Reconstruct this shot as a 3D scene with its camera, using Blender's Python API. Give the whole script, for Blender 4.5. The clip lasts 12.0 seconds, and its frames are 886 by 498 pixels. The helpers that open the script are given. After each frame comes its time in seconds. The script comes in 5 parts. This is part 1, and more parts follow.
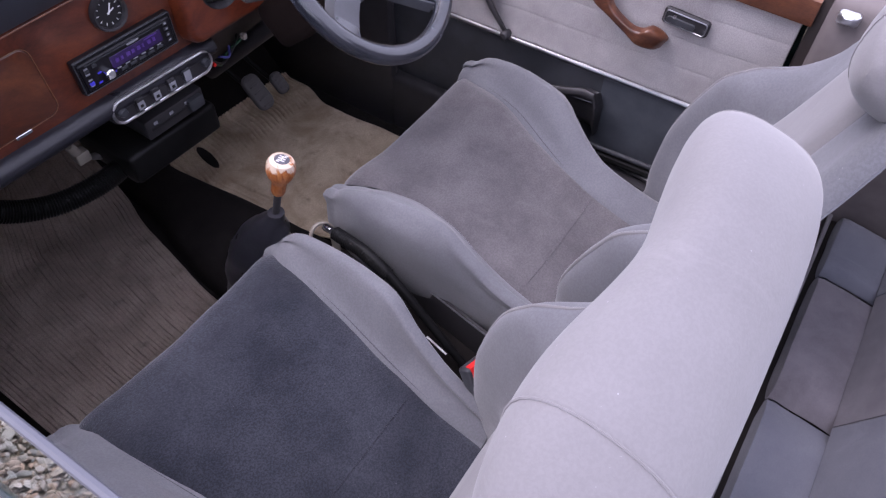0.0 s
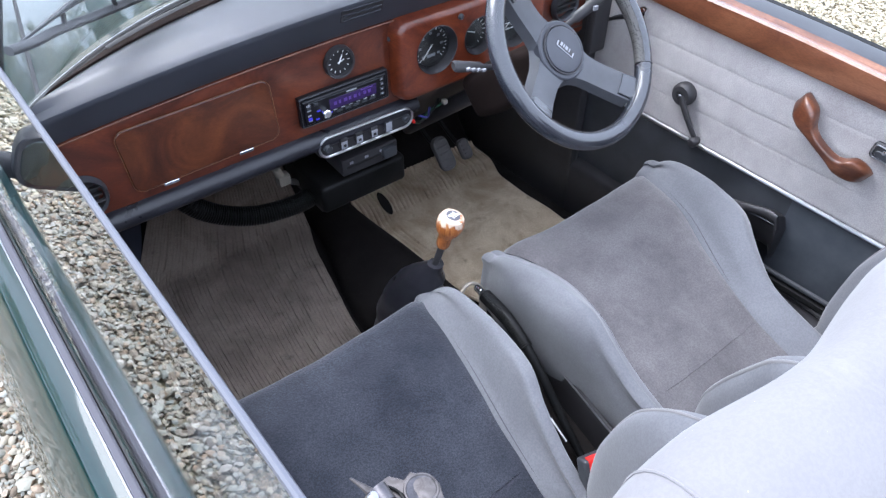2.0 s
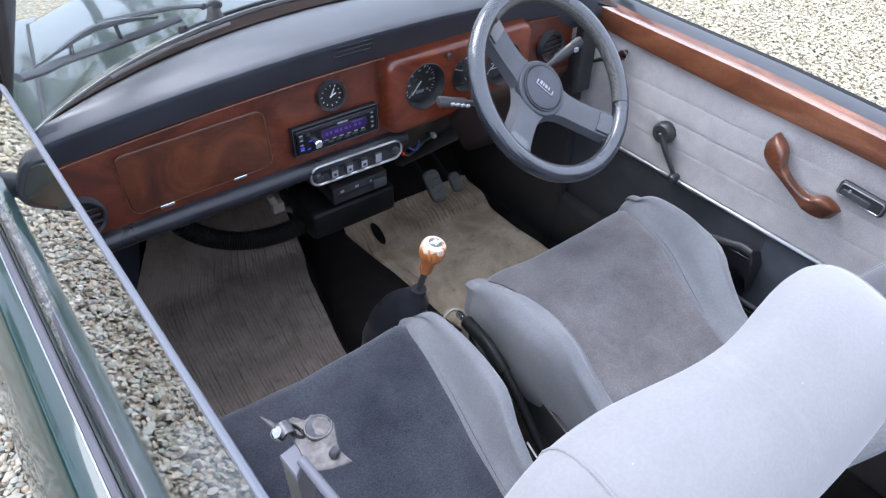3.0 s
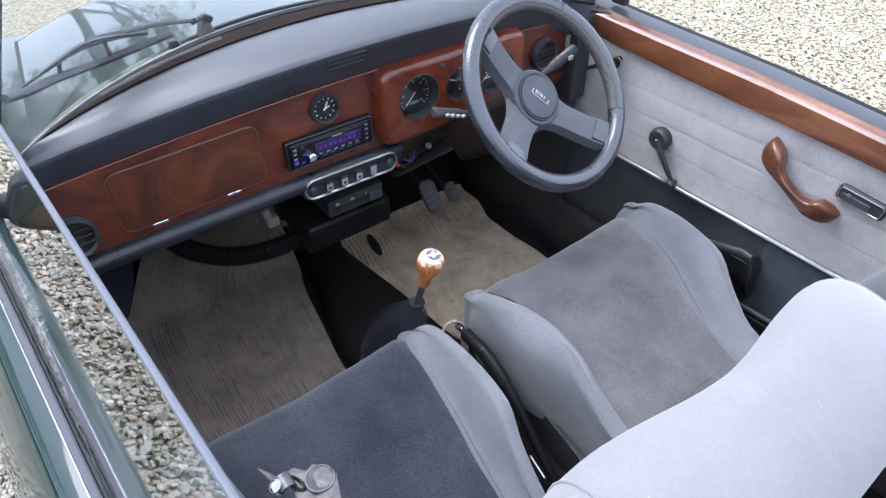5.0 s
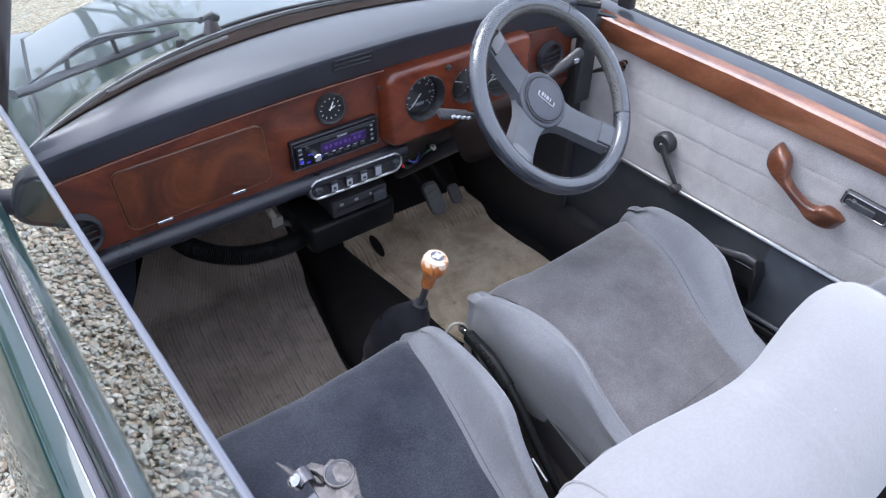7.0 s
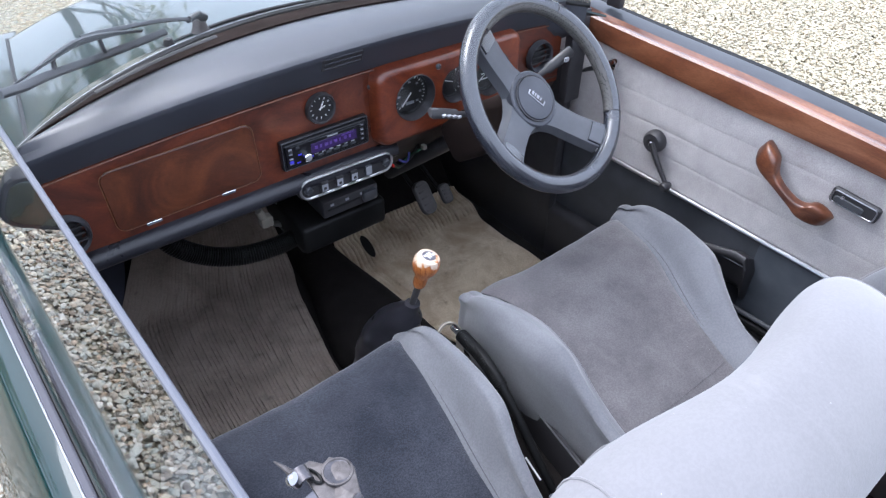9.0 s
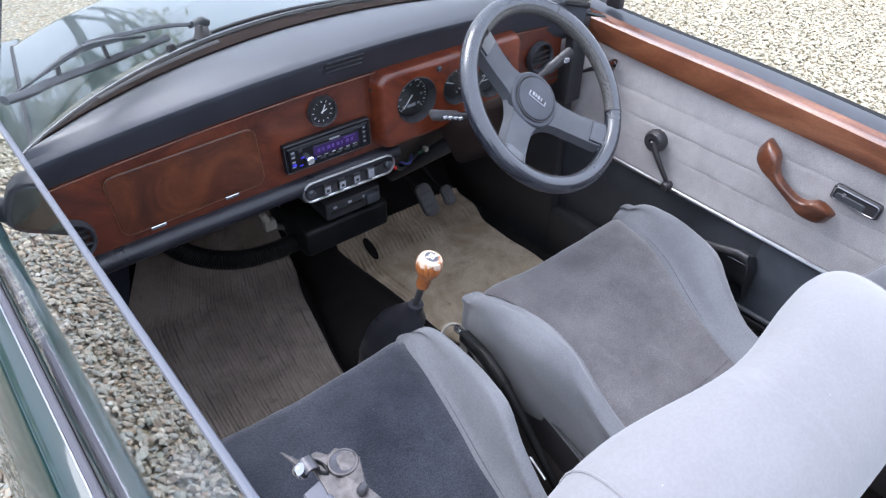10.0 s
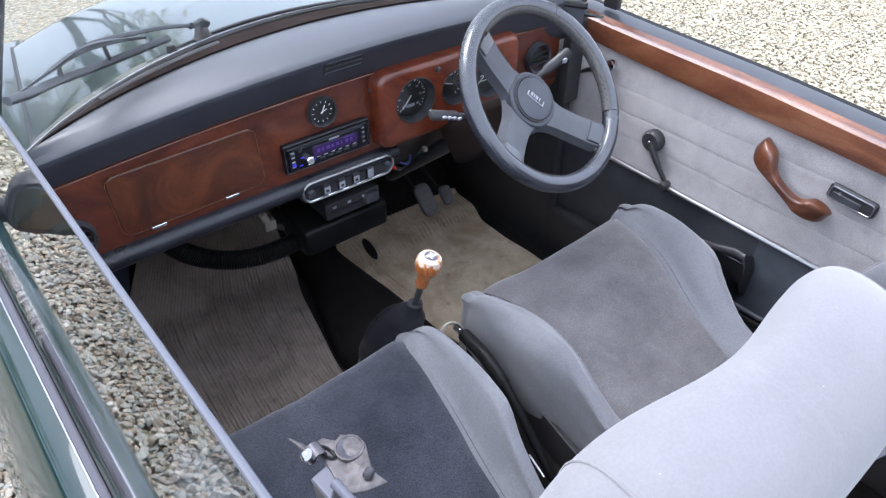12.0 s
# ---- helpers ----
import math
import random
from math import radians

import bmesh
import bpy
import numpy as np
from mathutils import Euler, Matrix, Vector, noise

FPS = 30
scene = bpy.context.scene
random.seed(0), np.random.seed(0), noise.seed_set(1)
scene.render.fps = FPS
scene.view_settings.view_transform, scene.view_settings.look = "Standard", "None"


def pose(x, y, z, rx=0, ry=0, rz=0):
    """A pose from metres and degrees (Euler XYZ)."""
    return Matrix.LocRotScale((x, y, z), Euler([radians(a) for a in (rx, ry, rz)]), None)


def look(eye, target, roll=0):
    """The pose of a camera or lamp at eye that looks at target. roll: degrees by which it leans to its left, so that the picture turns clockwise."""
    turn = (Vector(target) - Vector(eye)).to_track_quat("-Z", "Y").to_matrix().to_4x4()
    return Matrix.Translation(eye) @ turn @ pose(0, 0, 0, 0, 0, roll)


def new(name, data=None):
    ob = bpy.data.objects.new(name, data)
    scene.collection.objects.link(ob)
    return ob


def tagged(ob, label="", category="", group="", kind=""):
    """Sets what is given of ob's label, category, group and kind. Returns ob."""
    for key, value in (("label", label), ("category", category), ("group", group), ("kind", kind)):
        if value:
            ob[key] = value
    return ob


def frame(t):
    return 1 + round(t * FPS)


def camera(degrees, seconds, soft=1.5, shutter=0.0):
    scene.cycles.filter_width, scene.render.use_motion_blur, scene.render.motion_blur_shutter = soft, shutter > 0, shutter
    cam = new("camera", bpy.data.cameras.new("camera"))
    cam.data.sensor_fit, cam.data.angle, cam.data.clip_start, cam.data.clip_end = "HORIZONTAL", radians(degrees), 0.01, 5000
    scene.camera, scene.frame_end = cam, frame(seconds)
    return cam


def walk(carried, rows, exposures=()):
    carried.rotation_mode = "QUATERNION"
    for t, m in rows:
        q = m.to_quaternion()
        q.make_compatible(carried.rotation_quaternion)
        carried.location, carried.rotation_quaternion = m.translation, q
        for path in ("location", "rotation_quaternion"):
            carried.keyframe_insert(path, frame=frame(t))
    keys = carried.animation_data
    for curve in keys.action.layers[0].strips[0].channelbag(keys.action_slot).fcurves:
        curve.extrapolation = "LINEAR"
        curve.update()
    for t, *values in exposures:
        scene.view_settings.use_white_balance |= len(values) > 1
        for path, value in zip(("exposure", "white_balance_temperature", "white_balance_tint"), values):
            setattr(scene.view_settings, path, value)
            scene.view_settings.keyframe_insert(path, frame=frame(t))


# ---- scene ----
cam = camera(67.8, 12.0, 1.3)
METRES, EYE, TILT, LEAN, TURN = 0.5, 1.5, -35.0, 0.0, 0.0
PATH = [
    (0, (-0.527, -0.966, 1.437), (0.521, -0.256, -0.11), 0.7),
    (0.5, (-0.538, -0.872, 1.439), (0.467, -0.051, -0.083), 0.9),
    (1, (-0.547, -0.812, 1.442), (0.408, 0.098, -0.062), -0.6),
    (1.5, (-0.553, -0.888, 1.444), (0.345, 0.183, 0.014), -0.4),
    (2, (-0.558, -0.981, 1.447), (0.315, 0.167, 0.061), -0.1),
    (2.5, (-0.558, -1.024, 1.456), (0.312, 0.181, 0.117), 0.1),
    (3, (-0.555, -1.043, 1.465), (0.352, 0.173, 0.162), 0.7),
    (3.5, (-0.56, -1.043, 1.465), (0.372, 0.171, 0.177), 0.7),
    (5.5, (-0.545, -1.024, 1.464), (0.378, 0.198, 0.178), -0.3),
    (6, (-0.548, -1.025, 1.464), (0.382, 0.2, 0.186), 0.1),
    (6.5, (-0.549, -1.024, 1.463), (0.383, 0.199, 0.184), 0.5),
    (7, (-0.554, -1.023, 1.461), (0.374, 0.2, 0.18), 0.5),
    (9, (-0.556, -1.021, 1.458), (0.397, 0.185, 0.178), 0.8),
    (9.5, (-0.559, -1.022, 1.456), (0.399, 0.184, 0.181), 0.6),
    (10, (-0.559, -1.026, 1.459), (0.39, 0.19, 0.185), -0.0),
    (10.5, (-0.561, -1.026, 1.458), (0.382, 0.188, 0.179), -0.0),
    (11, (-0.561, -1.028, 1.463), (0.384, 0.198, 0.196), -0.1),
    (11.5, (-0.563, -1.029, 1.463), (0.38, 0.197, 0.194), -0.1),
    (12, (-0.565, -1.031, 1.461), (0.389, 0.183, 0.19), 0.0),
]
walk(cam, [(t, look(eye, target, roll)) for t, eye, target, roll in PATH], exposures=[(0.0, 1.11, 6000, 33), (0.5, 1.58, 5700, 26), (1.0, 1.82, 6050, 21), (1.6, 1.84, 5850, 15), (2.0, 1.77, 5700, 13), (2.5, 1.6, 5650, 13), (12.0, 1.57, 5750, 14)])

# ---- light ----
SUN_UP, SUN_TURN = radians(62), radians(-25)
world = bpy.data.worlds.new("overcast_sky")
scene.world = world
world.use_nodes = True
wt = world.node_tree
sky = wt.nodes.new("ShaderNodeTexSky")
sky.sky_type, sky.sun_disc, sky.sun_elevation, sky.sun_rotation = "NISHITA", False, SUN_UP, SUN_TURN
sky.air_density, sky.dust_density, sky.ozone_density = 1.0, 3.0, 1.0
haze = wt.nodes.new("ShaderNodeMix")
haze.data_type = "RGBA"
haze.inputs[0].default_value = 0.7
haze.inputs[7].default_value = (9.0, 9.4, 10.0, 1)
wt.links.new(sky.outputs["Color"], haze.inputs[6])
wt.links.new(haze.outputs[2], wt.nodes["Background"].inputs["Color"])
wt.nodes["Background"].inputs["Strength"].default_value = 0.12
sun_data = bpy.data.lights.new("sun", "SUN")
sun_data.energy, sun_data.angle, sun_data.color = 1.1, radians(35), (1.0, 0.96, 0.9)
sun = new("sun", sun_data)
sun_dir = Vector((math.sin(SUN_TURN) * math.cos(SUN_UP), math.cos(SUN_TURN) * math.cos(SUN_UP), math.sin(SUN_UP)))
sun.matrix_world = look(sun_dir * 20, (0, 0, 0))


# ---- materials ----
def mat(name, color, rough=0.5, metal=0.0, coat=0.0, sheen=0.0, spec=0.5):
    m = bpy.data.materials.new(name)
    m.use_nodes = True
    b = m.node_tree.nodes["Principled BSDF"]
    b.inputs["Base Color"].default_value = (*color, 1)
    b.inputs["Roughness"].default_value = rough
    b.inputs["Metallic"].default_value = metal
    b.inputs["Coat Weight"].default_value = coat
    b.inputs["Coat Roughness"].default_value = 0.08
    b.inputs["Sheen Weight"].default_value = sheen
    b.inputs["Specular IOR Level"].default_value = spec
    return m


def node(m, kind, **sockets):
    n = m.node_tree.nodes.new(kind)
    for k, v in sockets.items():
        n.inputs[k.replace("_", " ")].default_value = v
    return n


def link(m, a, b):
    m.node_tree.links.new(a, b)


def coords(m, scale=(1, 1, 1), kind="Object"):
    tc = node(m, "ShaderNodeTexCoord")
    mp = node(m, "ShaderNodeMapping")
    mp.inputs["Scale"].default_value = scale
    link(m, tc.outputs[kind], mp.inputs["Vector"])
    return mp.outputs["Vector"]


def ramp(m, fac, stops):
    r = node(m, "ShaderNodeValToRGB")
    els = r.color_ramp.elements
    while len(els) < len(stops):
        els.new(0.5)
    for e, (p, c) in zip(els, stops):
        e.position, e.color = p, (*c, 1)
    link(m, fac, r.inputs["Fac"])
    return r.outputs["Color"]


def bsdf(m):
    return m.node_tree.nodes["Principled BSDF"]


def bump(m, height, strength=0.3, dist=0.002, normal=None):
    b = node(m, "ShaderNodeBump", Strength=strength, Distance=dist)
    link(m, height, b.inputs["Height"])
    if normal:
        link(m, normal, b.inputs["Normal"])
    return b.outputs["Normal"]


def mixc(m, fac, a, b, mode="MIX"):
    n = node(m, "ShaderNodeMix")
    n.data_type, n.blend_type = "RGBA", mode
    for sock, v in ((n.inputs[0], fac), (n.inputs[6], a), (n.inputs[7], b)):
        if hasattr(v, "links"):
            link(m, v, sock)
        else:
            sock.default_value = v if isinstance(v, float) else (*v, 1)
    return n.outputs[2]


def noisy(m, vec, scale, detail=4.0, rough=0.6, dist=0.0):
    n = node(m, "ShaderNodeTexNoise", Scale=scale, Detail=detail, Roughness=rough, Distortion=dist)
    link(m, vec, n.inputs["Vector"])
    return n.outputs["Fac"]


def fabric(name, dark, light, blotch=9.0, grain=900.0, sheen=0.25, strength=0.25, weave=0.35):
    """Velour: blotches where the pile lies either way, fine grain, pale dust specks."""
    m = mat(name, light, 0.95, sheen=sheen, spec=0.15)
    v = coords(m)
    big = noisy(m, v, blotch, 5.0, 0.6, 0.15)
    col = ramp(m, big, [(0.34, dark), (0.68, light)])
    fine = noisy(m, v, grain, 2.0, 0.7)
    col = mixc(m, weave, col, ramp(m, fine, [(0.40, (0.45, 0.45, 0.45)), (0.60, (1.0, 1.0, 1.0))]), "MULTIPLY")
    rub = noisy(m, coords(m, (16, 5, 9)), 1.0, 6.0, 0.7, 0.8)
    col = mixc(m, ramp(m, rub, [(0.60, (0, 0, 0)), (0.78, (0.45, 0.45, 0.45))]), col, tuple(c * 1.28 for c in light))
    speck = noisy(m, v, 420.0, 1.0, 0.5)
    col = mixc(m, ramp(m, speck, [(0.80, (0, 0, 0)), (0.84, (0.35, 0.35, 0.35))]), col, (0.6, 0.6, 0.62))
    link(m, col, bsdf(m).inputs["Base Color"])
    wr = noisy(m, v, 14.0, 3.0, 0.5)
    link(m, bump(m, fine, strength, 0.001, bump(m, wr, 0.25, 0.006)), bsdf(m).inputs["Normal"])
    bsdf(m).inputs["Sheen Roughness"].default_value = 0.5
    return m


def plastic(name, color, rough=0.45, grain=500.0, strength=0.12, spec=0.4):
    m = mat(name, color, rough, spec=spec)
    v = coords(m)
    f = noisy(m, v, grain, 3.0, 0.6)
    d = noisy(m, v, 11.0, 4.0, 0.6)
    link(m, bump(m, f, strength, 0.0008), bsdf(m).inputs["Normal"])
    link(m, ramp(m, d, [(0.3, (max(0, rough - 0.05),) * 3), (0.7, (min(1, rough + 0.07),) * 3)]), bsdf(m).inputs["Roughness"])
    hi = tuple(c * 1.6 + 0.004 for c in color)
    link(m, ramp(m, d, [(0.35, color), (0.8, hi)]), bsdf(m).inputs["Base Color"])
    return m


def walnut(name, a, b, c, stretch=(5, 5, 9), swirl=2.2):
    """Lacquered veneer: swirling figure and fine pores under a clear coat."""
    m = mat(name, b, 0.42, coat=0.7, spec=0.35)
    v = coords(m, stretch)
    f = noisy(m, v, 1.2, 8.0, 0.62, swirl)
    col = ramp(m, f, [(0.28, a), (0.5, b), (0.74, c)])
    pore = noisy(m, coords(m, (160, 160, 700)), 1.0, 2.0, 0.5)
    col = mixc(m, 0.35, col, ramp(m, pore, [(0.3, (0.4, 0.35, 0.32)), (0.6, (1, 1, 1))]), "MULTIPLY")
    link(m, col, bsdf(m).inputs["Base Color"])
    bsdf(m).inputs["Coat Roughness"].default_value = 0.12
    return m


M_BOLSTER = fabric("grey_velour_smooth", (0.133, 0.136, 0.148), (0.167, 0.170, 0.184), 7.0, 300.0, 0.25, 0.25, 0.25)
M_HEAD = fabric("pale_grey_velour", (0.188, 0.182, 0.185), (0.224, 0.217, 0.221), 6.0, 420.0, 0.25, 0.12, 0.10)
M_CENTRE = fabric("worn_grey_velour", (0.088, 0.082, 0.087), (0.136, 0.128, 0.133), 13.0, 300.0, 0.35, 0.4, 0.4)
# passenger's pile: bluer, with the shade on that seat put into its colour
M_CENTRE_P = fabric("shaded_grey_velour", (0.019, 0.0215, 0.032), (0.050, 0.054, 0.070), 8.0, 360.0, 0.35, 0.9, 0.85)
M_REAR = fabric("rear_seat_velour", (0.115, 0.106, 0.116), (0.195, 0.180, 0.193), 10.0)
M_REAR_SIDE = fabric("rear_side_cloth", (0.115, 0.121, 0.146), (0.16, 0.166, 0.19), 8.0)
M_CARD = fabric("door_card_suede", (0.37, 0.345, 0.34), (0.50, 0.475, 0.465), 10.0, 420.0, 0.15, 0.3)
M_PIPING = mat("seam_thread", (0.06, 0.06, 0.07), 0.9)
M_WOOD = walnut("walnut_veneer", (0.024, 0.0044, 0.0019), (0.084, 0.0175, 0.0066), (0.150, 0.036, 0.0120))
# fascia walnut made brighter: stronger light on the driver's side, in the colour
M_BINN = walnut("lit_binnacle_walnut", (0.044, 0.0075, 0.003), (0.125, 0.025, 0.009), (0.20, 0.046, 0.014))
# burr figure, its colour also darkened for the shade on the passenger's side
M_BURR = walnut("shaded_burr_walnut_lid", (0.016, 0.0031, 0.0013), (0.062, 0.0145, 0.0042), (0.128, 0.037, 0.010), (5, 5, 6), 2.4)
M_PULL = walnut("dark_walnut_handle", (0.030, 0.009, 0.0045), (0.095, 0.030, 0.013), (0.18, 0.066, 0.029), (9, 9, 14), 1.5)
M_CAP = walnut("walnut_capping", (0.050, 0.015, 0.008), (0.150, 0.053, 0.024), (0.29, 0.125, 0.062), (9, 3, 12), 1.5)
M_KNOBWOOD = walnut("turned_wood", (0.13, 0.03, 0.006), (0.40, 0.125, 0.028), (0.60, 0.26, 0.08), (70, 70, 16), 2.5)
_z = node(M_KNOBWOOD, "ShaderNodeSeparateXYZ")
link(M_KNOBWOOD, node(M_KNOBWOOD, "ShaderNodeTexCoord").outputs["Object"], _z.inputs["Vector"])
_n = node(M_KNOBWOOD, "ShaderNodeMath")
_n.operation = "MULTIPLY_ADD"
link(M_KNOBWOOD, noisy(M_KNOBWOOD, coords(M_KNOBWOOD, (120, 120, 22)), 1.0, 3.0, 0.5, 0.6), _n.inputs[0])
_n.inputs[1].default_value = 0.060
link(M_KNOBWOOD, _z.outputs["Z"], _n.inputs[2])
_r = node(M_KNOBWOOD, "ShaderNodeMapRange")
_r.inputs[1].default_value, _r.inputs[2].default_value = 0.724, 0.731
link(M_KNOBWOOD, _n.outputs[0], _r.inputs[0])
_old = bsdf(M_KNOBWOOD).inputs["Base Color"].links[0].from_socket
link(M_KNOBWOOD, mixc(M_KNOBWOOD, _r.outputs[0], _old, (0.62, 0.50, 0.39)), bsdf(M_KNOBWOOD).inputs["Base Color"])
M_VINYL = plastic("black_padded_vinyl", (0.024, 0.026, 0.034), 0.48, 260.0, 0.07, 0.70)
M_RAIL = plastic("black_rail_vinyl", (0.012, 0.012, 0.016), 0.3, 260.0, 0.08, 0.4)
M_BLACK = plastic("black_plastic", (0.024, 0.023, 0.025), 0.42)
M_PILLAR = plastic("dark_brown_trim", (0.030, 0.023, 0.021), 0.5)
M_BAND = plastic("matt_brown_band", (0.012, 0.008, 0.007), 0.85, 300.0, 0.2, 0.06)
M_QUARTER = plastic("brown_grey_quarter_trim", (0.125, 0.108, 0.105), 0.55)
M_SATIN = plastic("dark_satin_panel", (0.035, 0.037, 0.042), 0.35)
M_NAVY = plastic("navy_grey_panel", (0.030, 0.034, 0.050), 0.5)
M_RUBBER = plastic("black_rubber", (0.014, 0.014, 0.015), 0.6, 300.0)
M_CARPET = fabric("black_carpet", (0.009, 0.0075, 0.007), (0.020, 0.017, 0.016), 8.0, 500.0, 0.0, 0.8)
M_LEATHER = plastic("black_leather_rim", (0.015, 0.017, 0.023), 0.22, 600.0, 0.08, 1.0)
M_GAITER = plastic("black_gaiter", (0.005, 0.005, 0.005), 0.45, 300.0, 0.15, 0.15)
M_PERF = plastic("perforated_leather", (0.026, 0.026, 0.028), 0.45, 600.0, 0.1)
_d = node(M_PERF, "ShaderNodeTexVoronoi", Scale=260.0, Randomness=0.35)
link(M_PERF, coords(M_PERF), _d.inputs["Vector"])
link(M_PERF, ramp(M_PERF, _d.outputs["Distance"], [(0.30, (0.003, 0.003, 0.003)), (0.42, (0.075, 0.072, 0.068))]), bsdf(M_PERF).inputs["Base Color"])
M_SPOKE = plastic("grey_spoke_rubber", (0.055, 0.057, 0.064), 0.45, 700.0, 0.2)
M_HUB = plastic("dark_hub_plastic", (0.036, 0.038, 0.046), 0.42, 700.0, 0.15)
M_CHROME = mat("chrome", (0.85, 0.86, 0.88), 0.09, 1.0)
M_STEEL = mat("dull_steel", (0.42, 0.42, 0.44), 0.32, 1.0)
M_BRIGHT = mat("bright_trim", (0.82, 0.82, 0.84), 0.28, 1.0)
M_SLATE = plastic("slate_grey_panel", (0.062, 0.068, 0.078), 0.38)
M_ALLOY = mat("satin_aluminium", (0.46, 0.46, 0.50), 0.3, 1.0)
M_IRON = mat("grey_zinc_steel", (0.17, 0.155, 0.155), 0.45, 0.55)
M_DULL = mat("dull_zinc", (0.20, 0.195, 0.205), 0.38, 0.7)
for _m, _a, _b in ((M_IRON, (0.052, 0.046, 0.045), (0.100, 0.092, 0.092)), (M_DULL, (0.05, 0.048, 0.052), (0.105, 0.10, 0.11))):
    link(_m, ramp(_m, noisy(_m, coords(_m), 260.0, 4.0, 0.65, 0.5), [(0.35, _a), (0.68, _b)]), bsdf(_m).inputs["Base Color"])
M_TRIM = mat("grey_lilac_trim", (0.085, 0.083, 0.098), 0.65, 0.0, spec=0.2)
M_CAPGREY = plastic("dark_grey_cap", (0.075, 0.075, 0.09), 0.45)
M_WHITE = mat("white_print", (0.75, 0.75, 0.75), 0.5)
M_RED = mat("red_plastic", (0.62, 0.02, 0.015), 0.35)
M_PAD = plastic("worn_pedal_rubber", (0.060, 0.056, 0.055), 0.55, 300.0)
M_GREY = plastic("grey_switch", (0.22, 0.225, 0.245), 0.4)
M_SCREEN = mat("violet_display", (0.02, 0.01, 0.05), 0.15)
bsdf(M_SCREEN).inputs["Emission Color"].default_value = (0.16, 0.05, 0.5, 1)
bsdf(M_SCREEN).inputs["Emission Strength"].default_value = 0.012
M_GLOW = mat("violet_segments", (0.05, 0.02, 0.12), 0.3)
bsdf(M_GLOW).inputs["Emission Color"].default_value = (0.26, 0.12, 0.9, 1)
bsdf(M_GLOW).inputs["Emission Strength"].default_value = 0.035
M_BLUE = mat("blue_key_light", (0.02, 0.02, 0.3), 0.3)
bsdf(M_BLUE).inputs["Emission Color"].default_value = (0.12, 0.10, 1.0, 1)
bsdf(M_BLUE).inputs["Emission Strength"].default_value = 0.10
M_GLOSS = mat("gloss_black", (0.006, 0.006, 0.008), 0.3, spec=0.3)
M_DIAL = mat("dial_face", (0.012, 0.012, 0.013), 0.35)
M_MIRROR = mat("mirror_glass", (0.10, 0.115, 0.115), 0.04, 1.0)
M_BEIGE = mat("beige_plastic", (0.33, 0.30, 0.25), 0.6)


def glass(name, tint):
    m = bpy.data.materials.new(name)
    m.use_nodes = True
    b = bsdf(m)
    b.inputs["Base Color"].default_value = (*tint, 1)
    b.inputs["Roughness"].default_value = 0.0
    b.inputs["Transmission Weight"].default_value = 1.0
    b.inputs["IOR"].default_value = 1.5
    return m


M_GLASS = glass("window_glass", (0.93, 0.98, 0.96))
M_CLEAR = glass("windscreen_glass", (0.96, 0.985, 0.97))

M_PAINT = mat("dark_green_paint", (0.006, 0.045, 0.040), 0.3, 0.0, coat=0.88, spec=0.1)
bsdf(M_PAINT).inputs["Coat IOR"].default_value = 1.48
bsdf(M_PAINT).inputs["Coat Roughness"].default_value = 0.045
_v = coords(M_PAINT)
_f = noisy(M_PAINT, _v, 6.0, 5.0, 0.7)
link(M_PAINT, ramp(M_PAINT, _f, [(0.4, (0.0025, 0.019, 0.019)), (0.8, (0.007, 0.027, 0.026))]), bsdf(M_PAINT).inputs["Base Color"])


def carpet_mat(name, dark, light):
    m = mat(name, light, 0.95, spec=0.1)
    v = coords(m)
    col = ramp(m, noisy(m, v, 9.0, 5.0, 0.65, 0.5), [(0.3, dark), (0.62, light)])
    fine = noisy(m, v, 420.0, 2.0, 0.7)
    col = mixc(m, 0.6, col, ramp(m, fine, [(0.3, (0.45, 0.44, 0.42)), (0.7, (1, 1, 1))]), "MULTIPLY")
    soil = noisy(m, v, 23.0, 3.0, 0.6)
    col = mixc(m, ramp(m, soil, [(0.62, (0, 0, 0)), (0.76, (0.6, 0.6, 0.6))]), col, tuple(c * 0.4 for c in dark))
    link(m, col, bsdf(m).inputs["Base Color"])
    link(m, bump(m, fine, 0.6, 0.002), bsdf(m).inputs["Normal"])
    return m


M_MAT = carpet_mat("ribbed_mat", (0.230, 0.184, 0.152), (0.37, 0.305, 0.255))
M_DMAT = carpet_mat("beige_mat", (0.40, 0.30, 0.20), (0.68, 0.56, 0.41))


